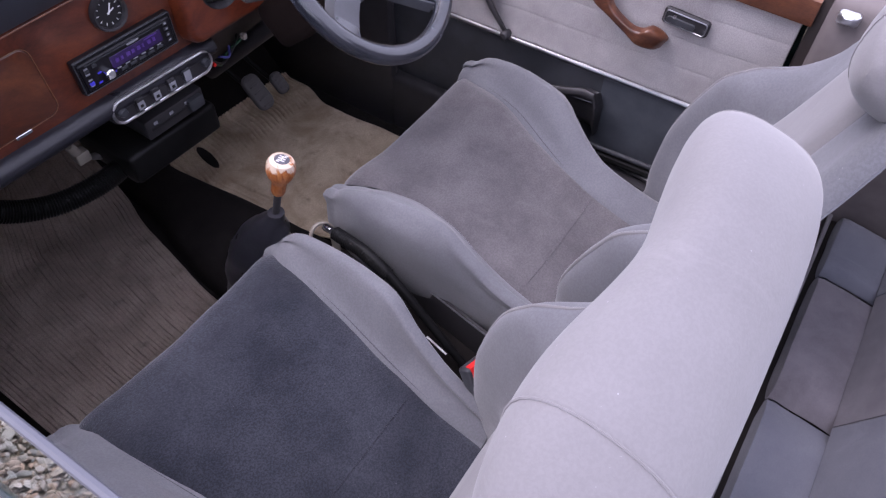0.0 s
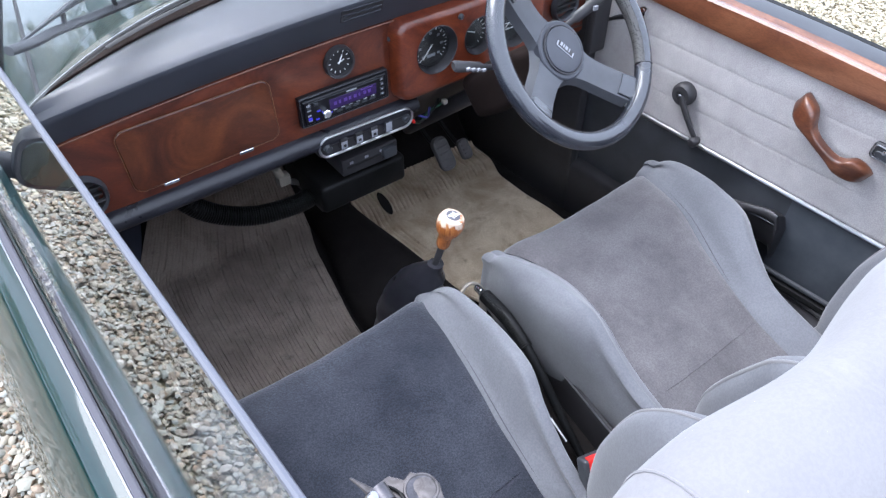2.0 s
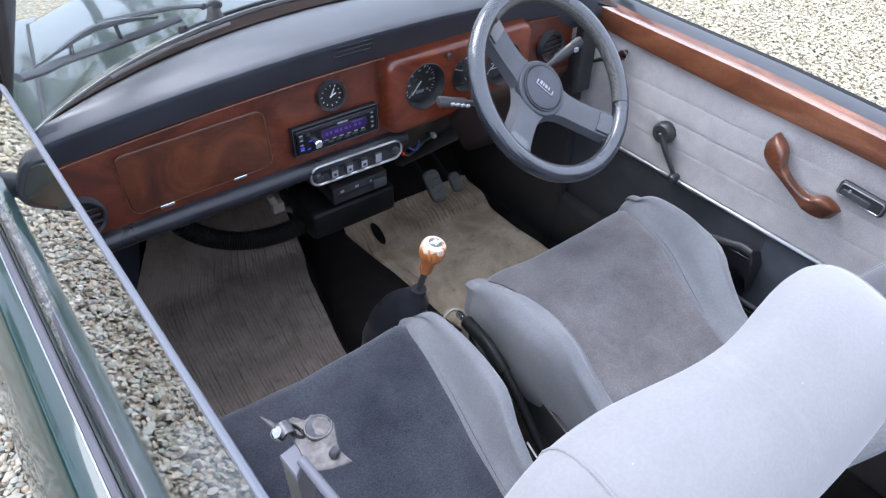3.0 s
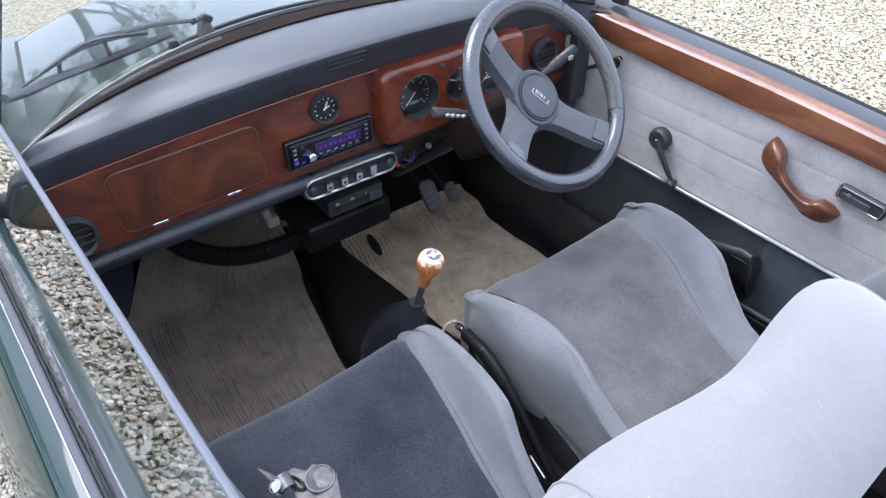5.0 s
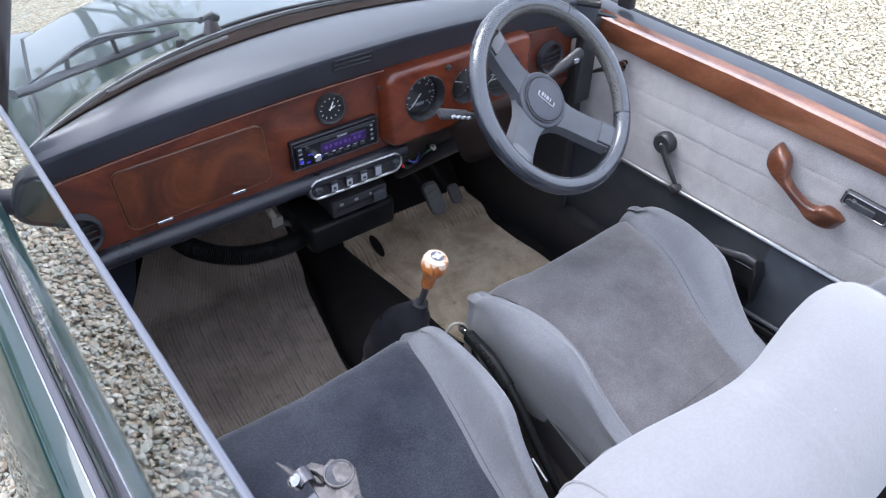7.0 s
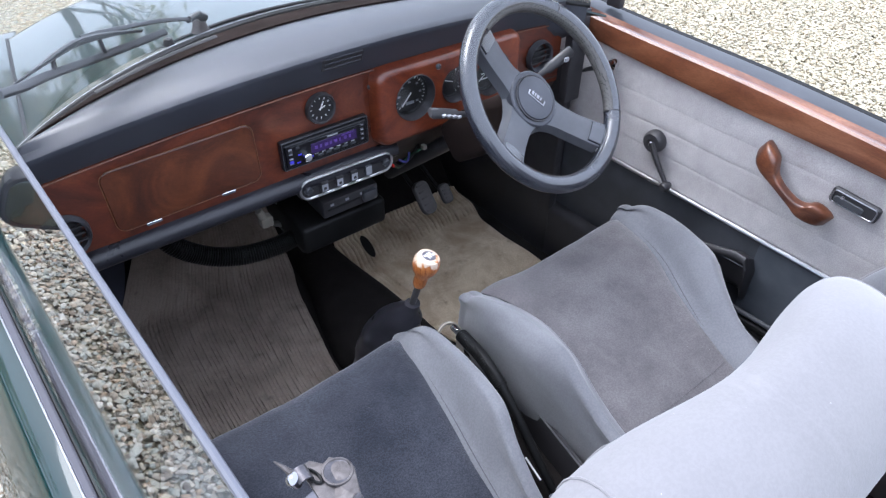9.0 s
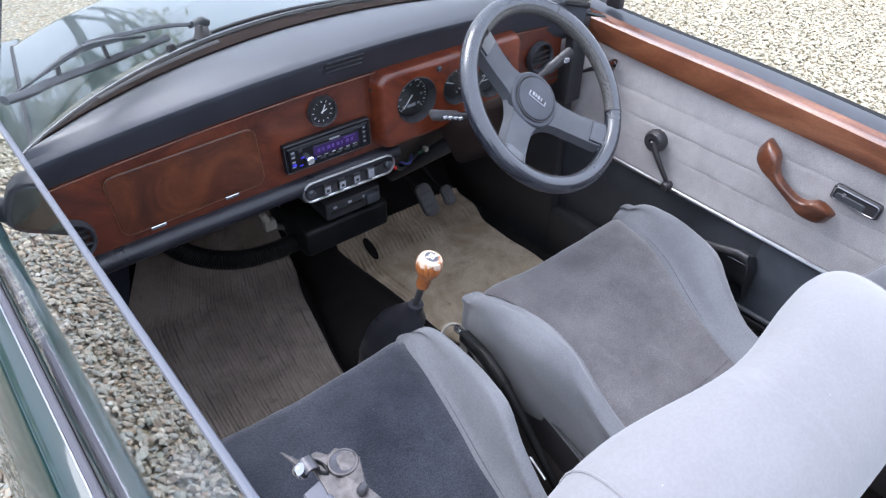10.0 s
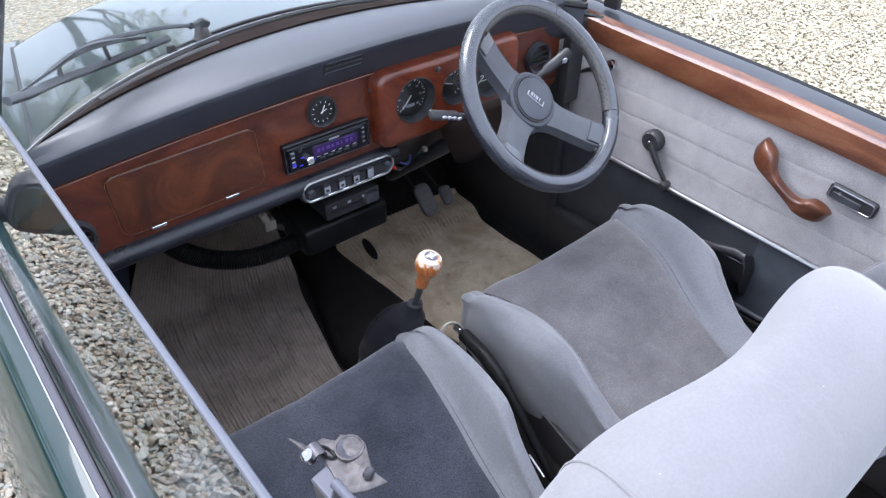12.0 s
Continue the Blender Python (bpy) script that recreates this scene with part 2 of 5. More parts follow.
def gravel(name, per_stone, pale=0.0):
    m = mat(name, (0.4, 0.36, 0.3), 0.85, spec=0.2)
    v = coords(m)
    stops = [(0.0, (0.12, 0.10, 0.08)), (0.12, (0.30, 0.23, 0.16)), (0.28, (0.42, 0.40, 0.35)), (0.42, (0.24, 0.26, 0.235)), (0.55, (0.48, 0.42, 0.32)),
             (0.68, (0.33, 0.34, 0.295)), (0.82, (0.41, 0.30, 0.205)), (0.92, (0.36, 0.37, 0.325)), (1.0, (0.60, 0.56, 0.48))]
    stops = [(p, tuple(a + (b - a) * pale for a, b in zip(c, (0.82, 0.74, 0.52) if pale > 0.3 else (0.78, 0.70, 0.58)))) for p, c in stops]
    if per_stone:
        g = node(m, "ShaderNodeNewGeometry")
        col = ramp(m, g.outputs["Random Per Island"], stops)
        f = noisy(m, v, 90.0, 4.0, 0.6)
        link(m, bump(m, f, 0.35, 0.003), bsdf(m).inputs["Normal"])
    else:
        vo = node(m, "ShaderNodeTexVoronoi", Scale=38.0, Randomness=1.0)
        link(m, v, vo.inputs["Vector"])
        sep = node(m, "ShaderNodeSeparateColor")
        link(m, vo.outputs["Color"], sep.inputs["Color"])
        col = ramp(m, sep.outputs[0], stops)
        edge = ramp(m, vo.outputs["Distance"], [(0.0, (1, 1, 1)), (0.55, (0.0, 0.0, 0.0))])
        # colour darkens towards each cell's rim: shade between the stones, painted in
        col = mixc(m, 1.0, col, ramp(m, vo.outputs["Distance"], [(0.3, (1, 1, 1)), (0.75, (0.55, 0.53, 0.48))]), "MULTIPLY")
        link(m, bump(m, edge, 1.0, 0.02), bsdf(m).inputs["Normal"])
        f = noisy(m, v, 60.0, 4.0, 0.6)
    col = mixc(m, 0.5, col, ramp(m, f, [(0.3, (0.6, 0.58, 0.55)), (0.7, (1, 1, 1))]), "MULTIPLY")
    link(m, col, bsdf(m).inputs["Base Color"])
    return m


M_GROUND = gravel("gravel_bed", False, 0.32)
M_PALE = gravel("cream_gravel", True, 0.38)
M_STONE = gravel("gravel_stones", True, 0.03)


# ---- mesh helpers ----
def part(name, bm, material, parent=None, label="", smooth=True, m=None):
    """Links a bmesh as one mesh object, under a thing or a part."""
    me = bpy.data.meshes.new(name)
    bmesh.ops.recalc_face_normals(bm, faces=bm.faces)
    bm.to_mesh(me)
    bm.free()
    me.materials.append(material)
    if smooth:
        me.shade_smooth()
        me.set_sharp_from_angle(angle=radians(38))
    ob = new(name, me)
    if parent:
        ob.parent = parent
    if m is not None:
        ob.matrix_local = m
    if label:
        ob["label"] = label
    return ob


def thing(name, label, category, at=(0, 0, 0), group="", kind=""):
    return tagged(new(name), label, category, group, kind) if at == (0, 0, 0) else placed(tagged(new(name), label, category, group, kind), at)


def placed(ob, at):
    ob.location = at
    return ob


def box(lo, hi, bevel=0.0, seg=2, bm=None, m=None):
    bm = bm or bmesh.new()
    lo, hi = Vector(lo), Vector(hi)
    r = bmesh.ops.create_cube(bm, size=1.0)
    vs = r["verts"]
    for v in vs:
        v.co = Vector((lo[i] + (v.co[i] + 0.5) * (hi[i] - lo[i]) for i in range(3)))
    if bevel:
        es = list({e for v in vs for e in v.link_edges})
        out = bmesh.ops.bevel(bm, geom=es, offset=bevel, segments=seg, profile=0.5, affect="EDGES")
        vs = list({v for f in out["faces"] for v in f.verts} | {v for v in vs if v.is_valid})
    if m is not None:
        bmesh.ops.transform(bm, matrix=m, verts=[v for v in bm.verts if v in set(vs)] if bevel else vs)
    return bm


def loft(rings, closed=True, cap=True, bm=None):
    """Skins rings of equal length, each a list of points."""
    bm = bm or bmesh.new()
    vr = [[bm.verts.new(p) for p in ring] for ring in rings]
    n = len(rings[0])
    for a, b in zip(vr, vr[1:]):
        for i in range(n if closed else n - 1):
            j = (i + 1) % n
            bm.faces.new((a[i], a[j], b[j], b[i]))
    if cap and closed:
        bm.faces.new(vr[0][::-1])
        bm.faces.new(vr[-1])
    return bm


def sweep(path, radius, n=10, bm=None, flat=1.0, closed=False):
    """A tube along a path; radius may be a function of 0..1."""
    path = [Vector(p) for p in path]
    rings, side = [], None
    for i, p in enumerate(path):
        if closed:
            d = path[(i + 1) % len(path)] - path[i - 1]
        else:
            d = path[min(i + 1, len(path) - 1)] - path[max(i - 1, 0)]
        d.normalize()
        if side is None:
            side = d.orthogonal().normalized()
        side = (side - d * side.dot(d)).normalized()
        up = d.cross(side)
        r = radius(i / (len(path) - 1)) if callable(radius) else radius
        rings.append([p + side * (r * math.cos(6.28319 * k / n)) + up * (r * flat * math.sin(6.28319 * k / n)) for k in range(n)])
    if closed:
        rings.append(rings[0])
        bm = loft(rings, True, False, bm)
        bmesh.ops.remove_doubles(bm, verts=bm.verts, dist=1e-6)
        return bm
    return loft(rings, True, True, bm)


def lathe(profile, n=32, m=None, bm=None):
    """Turns (radius, height) points round z."""
    rings = [[Vector((r * math.cos(6.28319 * k / n), r * math.sin(6.28319 * k / n), h)) for k in range(n)] for r, h in profile]
    if m is not None:
        rings = [[m @ p for p in ring] for ring in rings]
    return loft(rings, True, True, bm)


def curve(points, n=24):
    """A smooth path through points."""
    pts = [Vector(p) for p in points]
    pts = [pts[0] * 2 - pts[1]] + pts + [pts[-1] * 2 - pts[-2]]
    out = []
    segs = len(pts) - 3
    for s in range(segs):
        a, b, c, d = pts[s:s + 4]
        for k in range(max(2, n // segs)):
            t = k / max(2, n // segs)
            out.append(0.5 * (2 * b + (c - a) * t + (2 * a - 5 * b + 4 * c - d) * t * t + (3 * b - a - 3 * c + d) * t ** 3))
    out.append(pts[-2])
    return out


def lerp(table, t):
    """Smooth value from (place, value) pairs."""
    if t <= table[0][0]:
        return table[0][1]
    for (a, va), (b, vb) in zip(table, table[1:]):
        if t <= b:
            k = (t - a) / (b - a)
            k = k * k * (3 - 2 * k)
            return va + (vb - va) * k
    return table[-1][1]


def glide(table, t):
    """Value from (place, value) pairs along a smooth curve that never overshoots."""
    if t <= table[0][0]:
        return table[0][1]
    if t >= table[-1][0]:
        return table[-1][1]
    d = [(b[1] - a[1]) / (b[0] - a[0]) for a, b in zip(table, table[1:])]
    m = [d[0]] + [0.0 if p * q <= 0 else 2 * p * q / (p + q) for p, q in zip(d, d[1:])] + [d[-1]]
    i = max(k for k in range(len(table) - 1) if table[k][0] <= t)
    (a, va), (b, vb) = table[i], table[i + 1]
    w, k = b - a, (t - a) / (b - a)
    return va * (1 + 2 * k) * (1 - k) ** 2 + w * m[i] * k * (1 - k) ** 2 + vb * k * k * (3 - 2 * k) + w * m[i + 1] * k * k * (k - 1)


def sheet(fn, nu, nv, thick=0.0, bm=None):
    """A surface from fn(u, v), u and v in 0..1; thick adds a back, along the normal's other side."""
    bm = bm or bmesh.new()
    g = [[bm.verts.new(fn(i / nu, j / nv)) for j in range(nv + 1)] for i in range(nu + 1)]
    fs = [bm.faces.new((g[i][j], g[i + 1][j], g[i + 1][j + 1], g[i][j + 1])) for i in range(nu) for j in range(nv)]
    if thick:
        bmesh.ops.recalc_face_normals(bm, faces=fs)
        bmesh.ops.solidify(bm, geom=fs, thickness=thick)
    return bm


def stadium(w, h, r, n=8):
    """Outline of a rounded rectangle in x, z."""
    out = []
    for cx, cz, a0 in ((w / 2 - r, h / 2 - r, 0), (-w / 2 + r, h / 2 - r, 90), (-w / 2 + r, -h / 2 + r, 180), (w / 2 - r, -h / 2 + r, 270)):
        for k in range(n + 1):
            a = radians(a0 + 90 * k / n)
            out.append((cx + r * math.cos(a), cz + r * math.sin(a)))
    return out


def plate(w, h, r, depth, at, edge=0.0015, bm=None, m=None):
    """A rounded plate facing -y, its front at at[1] - depth."""
    rings = []
    for d, inset in ((0, 0), (depth - edge, 0), (depth, edge)):
        o = stadium(w - 2 * inset, h - 2 * inset, max(r - inset, 0.0004))
        rings.append([Vector((x, -d, z)) for x, z in o])
    mm = Matrix.Translation(at) @ (m if m is not None else Matrix())
    return loft([[mm @ p for p in ring] for ring in rings], True, True, bm)


def frame_ring(w, h, r, rad, at, n=8, m=None):
    """A thin bead round a rounded rectangle facing -y."""
    mm = Matrix.Translation(at) @ (m if m is not None else Matrix())
    return sweep([mm @ Vector((x, 0, z)) for x, z in stadium(w, h, r, n)], rad, 8, closed=True)


# ---- ground ----
def ground():
    bm = bmesh.new()
    bmesh.ops.create_grid(bm, x_segments=60, y_segments=60, size=150)
    for v in bm.verts:
        d = max(0.0, v.co.xy.length - 8)
        v.co.z = noise.noise(v.co * 0.05) * min(1.0, d / 30) * 0.8 - 0.012
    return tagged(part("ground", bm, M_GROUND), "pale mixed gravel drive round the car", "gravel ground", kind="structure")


def stones(name, x0, x1, y0, y1, per_m2, sub, seed, size_m, label, material):
    """Loose stones as real bodies, one joined mesh."""
    rng = np.random.default_rng(seed)
    n = int((x1 - x0) * (y1 - y0) * per_m2)
    bm = bmesh.new()
    bmesh.ops.create_icosphere(bm, subdivisions=sub, radius=1.0)
    base = np.array([v.co[:] for v in bm.verts])
    tris = np.array([[v.index for v in f.verts] for f in bm.faces])
    bm.free()
    nv = len(base)
    size = np.exp(rng.normal(math.log(size_m), 0.28, n))
    r = size[:, None, None] * rng.uniform(0.82, 1.16, (n, nv, 1)) * base[None]
    r *= np.stack([rng.uniform(1.0, 1.5, n), rng.uniform(0.75, 1.05, n), rng.uniform(0.40, 0.75, n)], 1)[:, None, :]
    a, b = rng.uniform(0, 6.283, n), rng.normal(0, 0.35, n)
    ca, sa, cb, sb = np.cos(a), np.sin(a), np.cos(b), np.sin(b)
    x, y, z = r[..., 0], r[..., 1], r[..., 2]
    x, z = x * cb[:, None] - z * sb[:, None], x * sb[:, None] + z * cb[:, None]
    x, y = x * ca[:, None] - y * sa[:, None], x * sa[:, None] + y * ca[:, None]
    px, py = rng.uniform(x0, x1, n) + rng.normal(0, 0.12, n), rng.uniform(y0, y1, n) + rng.normal(0, 0.16, n)
    pz = rng.uniform(-0.006, 0.012, n)
    co = np.stack([x + px[:, None], y + py[:, None], z + pz[:, None]], 2).reshape(-1, 3)
    faces = (tris[None] + (np.arange(n) * nv)[:, None, None]).reshape(-1, 3)
    me = bpy.data.meshes.new(name)
    me.vertices.add(len(co))
    me.vertices.foreach_set("co", co.ravel())
    me.loops.add(faces.size)
    me.loops.foreach_set("vertex_index", faces.ravel())
    me.polygons.add(len(faces))
    me.polygons.foreach_set("loop_start", np.arange(0, faces.size, 3))
    me.update(calc_edges=True)
    me.materials.append(material)
    me.shade_smooth()
    me.set_sharp_from_angle(angle=radians(50))
    return tagged(new(name, me), label, "gravel", kind="stuff")


ground()
stones("gravel", -2.2, -0.62, -1.3, 1.8, 6200, 1, 3, 0.0086, "loose rounded brown and grey gravel beside the passenger door", M_STONE)
stones("gravel", 1.9, 5.0, -0.6, 3.2, 7600, 1, 5, 0.0068, "loose pale cream gravel beyond the driver's door", M_PALE)
stones("gravel", -2.6, -0.6, 1.5, 4.0, 1800, 1, 7, 0.0115, "loose pale gravel ahead of the car", M_PALE)


# ---- car body ----
CX = 0.02
body = tagged(new("car_body"), "dark green small classic car with its roof folded away", "car", kind="structure")


def screen_y(x):
    """How far ahead the foot of the windscreen lies."""
    return 0.185 - 0.62 * x * x - 0.03 * (x / 0.55) ** 6


# floor, toe board, tunnel, sills, bulkhead
bm = box((-0.62, -1.6, 0.15), (0.66, 0.50, 0.19))
part("door_post", box((0.655, -0.950, 0.28), (0.735, -0.910, 0.886), 0.006), M_PILLAR, body, "dark door post")
part("striker", loft([[Vector((0.607 - d, -0.962 + y * k, 0.872 + z * k)) for y, z in stadium(0.034, 0.022, 0.007, 4)] for d, k in ((0, 1.0), (0.006, 1.0), (0.012, 0.7), (0.016, 0.35))]), M_BRIGHT, body, "bright door striker on the post")
part("floor_pan", bm, M_CARPET, body, "black carpeted floor")
bm = sheet(lambda u, v: Vector((-0.62 + 1.28 * u, lerp([(0, 0.43), (0.5, 0.58), (1, 0.62)], v), lerp([(0, 0.185), (0.5, 0.36), (1, 0.84)], v))), 4, 16, 0.01)
part("toe_board", bm, M_CARPET, body, "black carpeted toe board")


def tunnel_ring(y):
    h = lerp([(-1.6, 0.33), (-0.6, 0.33), (-0.3, 0.33), (-0.05, 0.27), (0.45, 0.25)], y)
    cx = lerp([(-0.4, 0.01), (-0.05, 0.03), (0.36, 0.055)], y)
    hw = lerp([(-0.3, 0.13), (-0.05, 0.125), (0.36, 0.065)], y)
    out = []
    for k in range(17):
        a = math.pi * k / 16
        out.append(Vector((cx + hw * math.copysign(abs(math.cos(a)) ** 0.7, math.cos(a)), y, 0.17 + (h - 0.17) * abs(math.sin(a)) ** 0.6)))
    return out


part("tunnel", loft([tunnel_ring(-1.6 + 0.1 * i) for i in range(21)], False), M_CARPET, body, "black carpeted centre tunnel")
for s in (-1, 1):
    bm = box((CX + s * 0.60 if s > 0 else CX - 0.67, -1.0, 0.15), (CX + 0.67 if s > 0 else CX - 0.60, 0.35, 0.36), 0.02, 3)
    part("sill", bm, M_BLACK, body, "black door sill")
    bm = box((CX + s * 0.595 if s > 0 else CX - 0.63, -0.02, 0.17), (CX + 0.63 if s > 0 else CX - 0.60, 0.56, 0.80), 0.015, 2)
    part("kick_panel", bm, M_BLACK, body, "black footwell side panel")
    bm = box((CX + s * 0.585 if s > 0 else CX - 0.68, -1.9, 0.17), (CX + 0.68 if s > 0 else CX - 0.585, -0.93, 0.90), 0.03, 3)
    part("rear_side_panel", bm, M_QUARTER, body, "brown-grey rear side panel")

ARCH = [(-0.530, 0.300, 0.235), (-0.512, 0.365, 0.240), (-0.484, 0.396, 0.254), (-0.452, 0.432, 0.288), (-0.422, 0.478, 0.340), (-0.40, 0.530, 0.41), (-0.385, 0.60, 0.52)]
arch_foot = curve(ARCH, 25)
part("arch_panel", sheet(lambda u, v: arch_foot[round(24 * u)] + Vector((-0.055 * v * (1 - 0.5 * u) + 0.006 * math.exp(-v * 12), 0.015 * v, (0.74 - arch_foot[round(24 * u)].z) * v)), 24, 14, 0.006), M_NAVY, body, "dark blue-grey moulded wheel arch panel")

# windscreen pillars, rubber, glass, scuttle
def screen_point(x, h):
    y = screen_y(x) - 0.62 * h
    return Vector((x * (1 - 0.13 * h), y, 0.985 - 0.03 * (x / 0.55) ** 2 + 0.78 * h))


bm = sheet(lambda u, v: screen_point(-0.565 + 1.15 * u, 0.008 + 0.55 * v), 36, 8, 0.005)
ws = part("windscreen", bm, M_CLEAR, body, "clear curved windscreen")
ws.visible_shadow = False
part("windscreen_rubber", sweep([screen_point(-0.57 + 1.16 * i / 40, 0.002) for i in range(41)], 0.009, 8), M_RUBBER, body)
part("screen_finisher", sweep([screen_point(-0.555 + 1.13 * i / 40, 0.002) + Vector((0, 0.017, 0.002)) for i in range(41)], 0.0013, 8), M_ALLOY, body, "bright finisher strip round the windscreen rubber")
for s in (-1, 1):
    foot = Vector((-0.574, 0.035, 0.965)) if s < 0 else Vector((0.672, 0.02, 0.96))
    top = foot + Vector((-s * 0.045, -0.30, 0.40))
    if s < 0:
        foot, top = Vector((-0.5905, 0.075, 0.925)), Vector((-0.4825, -0.177, 1.31))
    path = [foot + (top - foot) * (i / 10) - Vector((0, 0, 0.03 if s > 0 else 0)) for i in range(11)]
    part("pillar", sweep(path, 0.017 if s > 0 else 0.023, 14, flat=1.3 if s > 0 else 1.0), M_PILLAR, body, "dark brown windscreen pillar")
bm = sheet(lambda u, v: Vector((-0.60 + 1.22 * u, screen_y((-0.60 + 1.22 * u)) + 0.012 + 0.085 * v, 0.978 - 0.05 * abs(2 * u - 1) ** 3 - 0.02 * v)), 40, 4, 0.004)
part("scuttle", bm, M_PAINT, body, "glossy dark green scuttle panel")


def bonnet_point(u, v):
    x = 0.02 + (u - 0.5) * (1.082 - 0.16 * v)
    y0 = screen_y(-0.60 + 1.22 * u) + 0.105
    y = y0 + (0.815 - 0.105 * abs(2 * u - 1) ** 2.2 - y0) * v
    z = 0.962 - 0.035 * abs(2 * u - 1) ** 2.4 - 0.03 * v - 0.012 * v ** 3 - 0.07 * max(0.0, (v - 0.88) / 0.12) ** 2.2
    return Vector((x, y, z))


part("bonnet", sheet(bonnet_point, 32, 40, 0.01), M_PAINT, body, "glossy dark green bonnet reflecting the sky")


part("shut_line", sweep([bonnet_point(0, k / 30) + Vector((-0.003, 0, -0.002)) for k in range(31)], 0.0042, 6), M_RUBBER, body, "dark gap along the bonnet edge")
part("shut_line", sweep([bonnet_point(k / 40, 0) + Vector((0, -0.004, -0.001)) for k in range(41)], 0.0042, 6), M_RUBBER, body, "dark gap behind the bonnet")


def wing_point(s):
    def fn(u, v):
        y = 0.09 + (0.80 - 0.09) * v
        e = 0.518 - 0.08 * min(1.0, max(0.0, (y - 0.12) / 0.66))
        x = 0.02 + s * (e + (0.70 - e) * u ** 0.9)
        z = 0.917 - 0.03 * v - 0.015 * v ** 3 - 0.09 * max(0.0, (v - 0.86) / 0.14) ** 2.2 - 0.05 * u * u - 0.5 * max(0, u - 0.62) ** 1.3 * 2.2
        return Vector((x, y, z))
    return fn


for s in (-1, 1):
    part("wing", sheet(wing_point(s), 24, 36, 0.01), M_PAINT, body, "glossy dark green front wing")
    bm = sheet(lambda u, v, s=s: Vector((CX + s * (0.716 - 0.02 * abs(2 * v - 1)), 0.12 + 0.66 * u, 0.28 + 0.42 * v)), 10, 8, 0.01)
    part("wing_side", bm, M_PAINT, body, "glossy dark green wing side")
part("nose", box((-0.60, 0.66, 0.30), (0.64, 0.76, 0.74), 0.04, 4), M_PAINT, body)
for s in (-1, 1):
    bm = sheet(lambda u, v, s=s: Vector((CX + s * (0.70 - 0.09 * max(0, v - 0.6) ** 1.5), -2.1 + 1.17 * u, 0.25 + 0.64 * v)), 12, 12, 0.012)
    part("quarter_panel", bm, M_PAINT, body, "glossy dark green rear quarter panel")
part("tail", box((-0.62, -2.15, 0.25), (0.66, -1.95, 0.93), 0.05, 4), M_PAINT, body)
part("rear_shelf", box((-0.58, -1.96, 0.84), (0.62, -1.60, 0.90), 0.02, 3), M_CARPET, body)


# ---- doors ----
def outer_skin(side, fall=0.0):
    """Door skin outside: shoulder at the waist, bulge, tuck-under."""
    prof = [(0.604, 0.8975), (0.614, 0.8975), (0.623, 0.8972), (0.632, 0.896), (0.640, 0.8935), (0.647, 0.889), (0.658, 0.872), (0.676, 0.829), (0.695, 0.767), (0.710, 0.70), (0.720, 0.62), (0.724, 0.54), (0.718, 0.44), (0.702, 0.34), (0.68, 0.27)]
    prof = [(p.x, p.z) for p in curve([(a, 0, b) for a, b in prof], 84)]
    return sheet(lambda u, v: Vector((side(prof, v, -0.905 + 0.985 * u), -0.905 + 0.985 * u, height(prof, v) - fall * (1 - u) * (1 - v))), 12, 84, 0.008)


def along(prof, v, k):
    t = v * (len(prof) - 1)
    i = min(int(t), len(prof) - 2)
    return prof[i][k] + (prof[i + 1][k] - prof[i][k]) * (t - i)


def height(prof, v):
    return along(prof, v, 1)


# the driver's door, glass wound down
door = tagged(new("driver_door"), "driver's door with grey suede card, walnut capping and glass wound down", "car door")
DX = 0.65
part("outer_skin", outer_skin(lambda p, v, y: 0.074 + along(p, v, 0), 0.045), M_PAINT, door, "glossy dark green outer skin")
part("inner_frame", box((DX + 0.022, -0.90, 0.27), (DX + 0.034, 0.075, 0.845), 0.003), M_BLACK, door)
SEAMS = [0.589, 0.657, 0.716, 0.772, 0.860]
card = None
for lo, hi in zip(SEAMS, SEAMS[1:]):
    def pleat(u, v, lo=lo, hi=hi):
        e = min(v, 1 - v) * (hi - lo)
        puff = 0.0008 * (1 - math.exp(-e / 0.003))
        return Vector((DX + 0.003 - puff + 0.0012 * noise.noise(Vector((u * 9, lo * 50, v * 2))), 0.055 - 0.955 * u, lo + (hi - lo) * v))
    bm = sheet(pleat, 60, 14)
    part("card_panel", bm, M_CARD, door, "grey suede door card pleat")
part("card_backing", box((DX + 0.004, -0.90, 0.585), (DX + 0.02, 0.056, 0.855), 0.002), M_CARD, door)
part("chrome_strip", sweep([(DX - 0.005, 0.05 - 0.094 * i, 0.5865) for i in range(11)], 0.0046, 8), M_BRIGHT, door, "thin bright strip under the card")
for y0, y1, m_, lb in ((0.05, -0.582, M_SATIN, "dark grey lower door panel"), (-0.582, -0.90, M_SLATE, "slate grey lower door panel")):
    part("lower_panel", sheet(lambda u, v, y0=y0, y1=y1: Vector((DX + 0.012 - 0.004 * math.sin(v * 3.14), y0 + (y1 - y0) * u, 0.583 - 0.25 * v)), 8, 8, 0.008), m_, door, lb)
# capping: a moulded wood length, thicker towards the front
def cap_top(y):
    return glide([(-0.92, 0.866), (-0.71, 0.8775), (-0.58, 0.8855), (-0.45, 0.8925), (-0.165, 0.900), (-0.02, 0.906), (0.07, 0.911)], y)


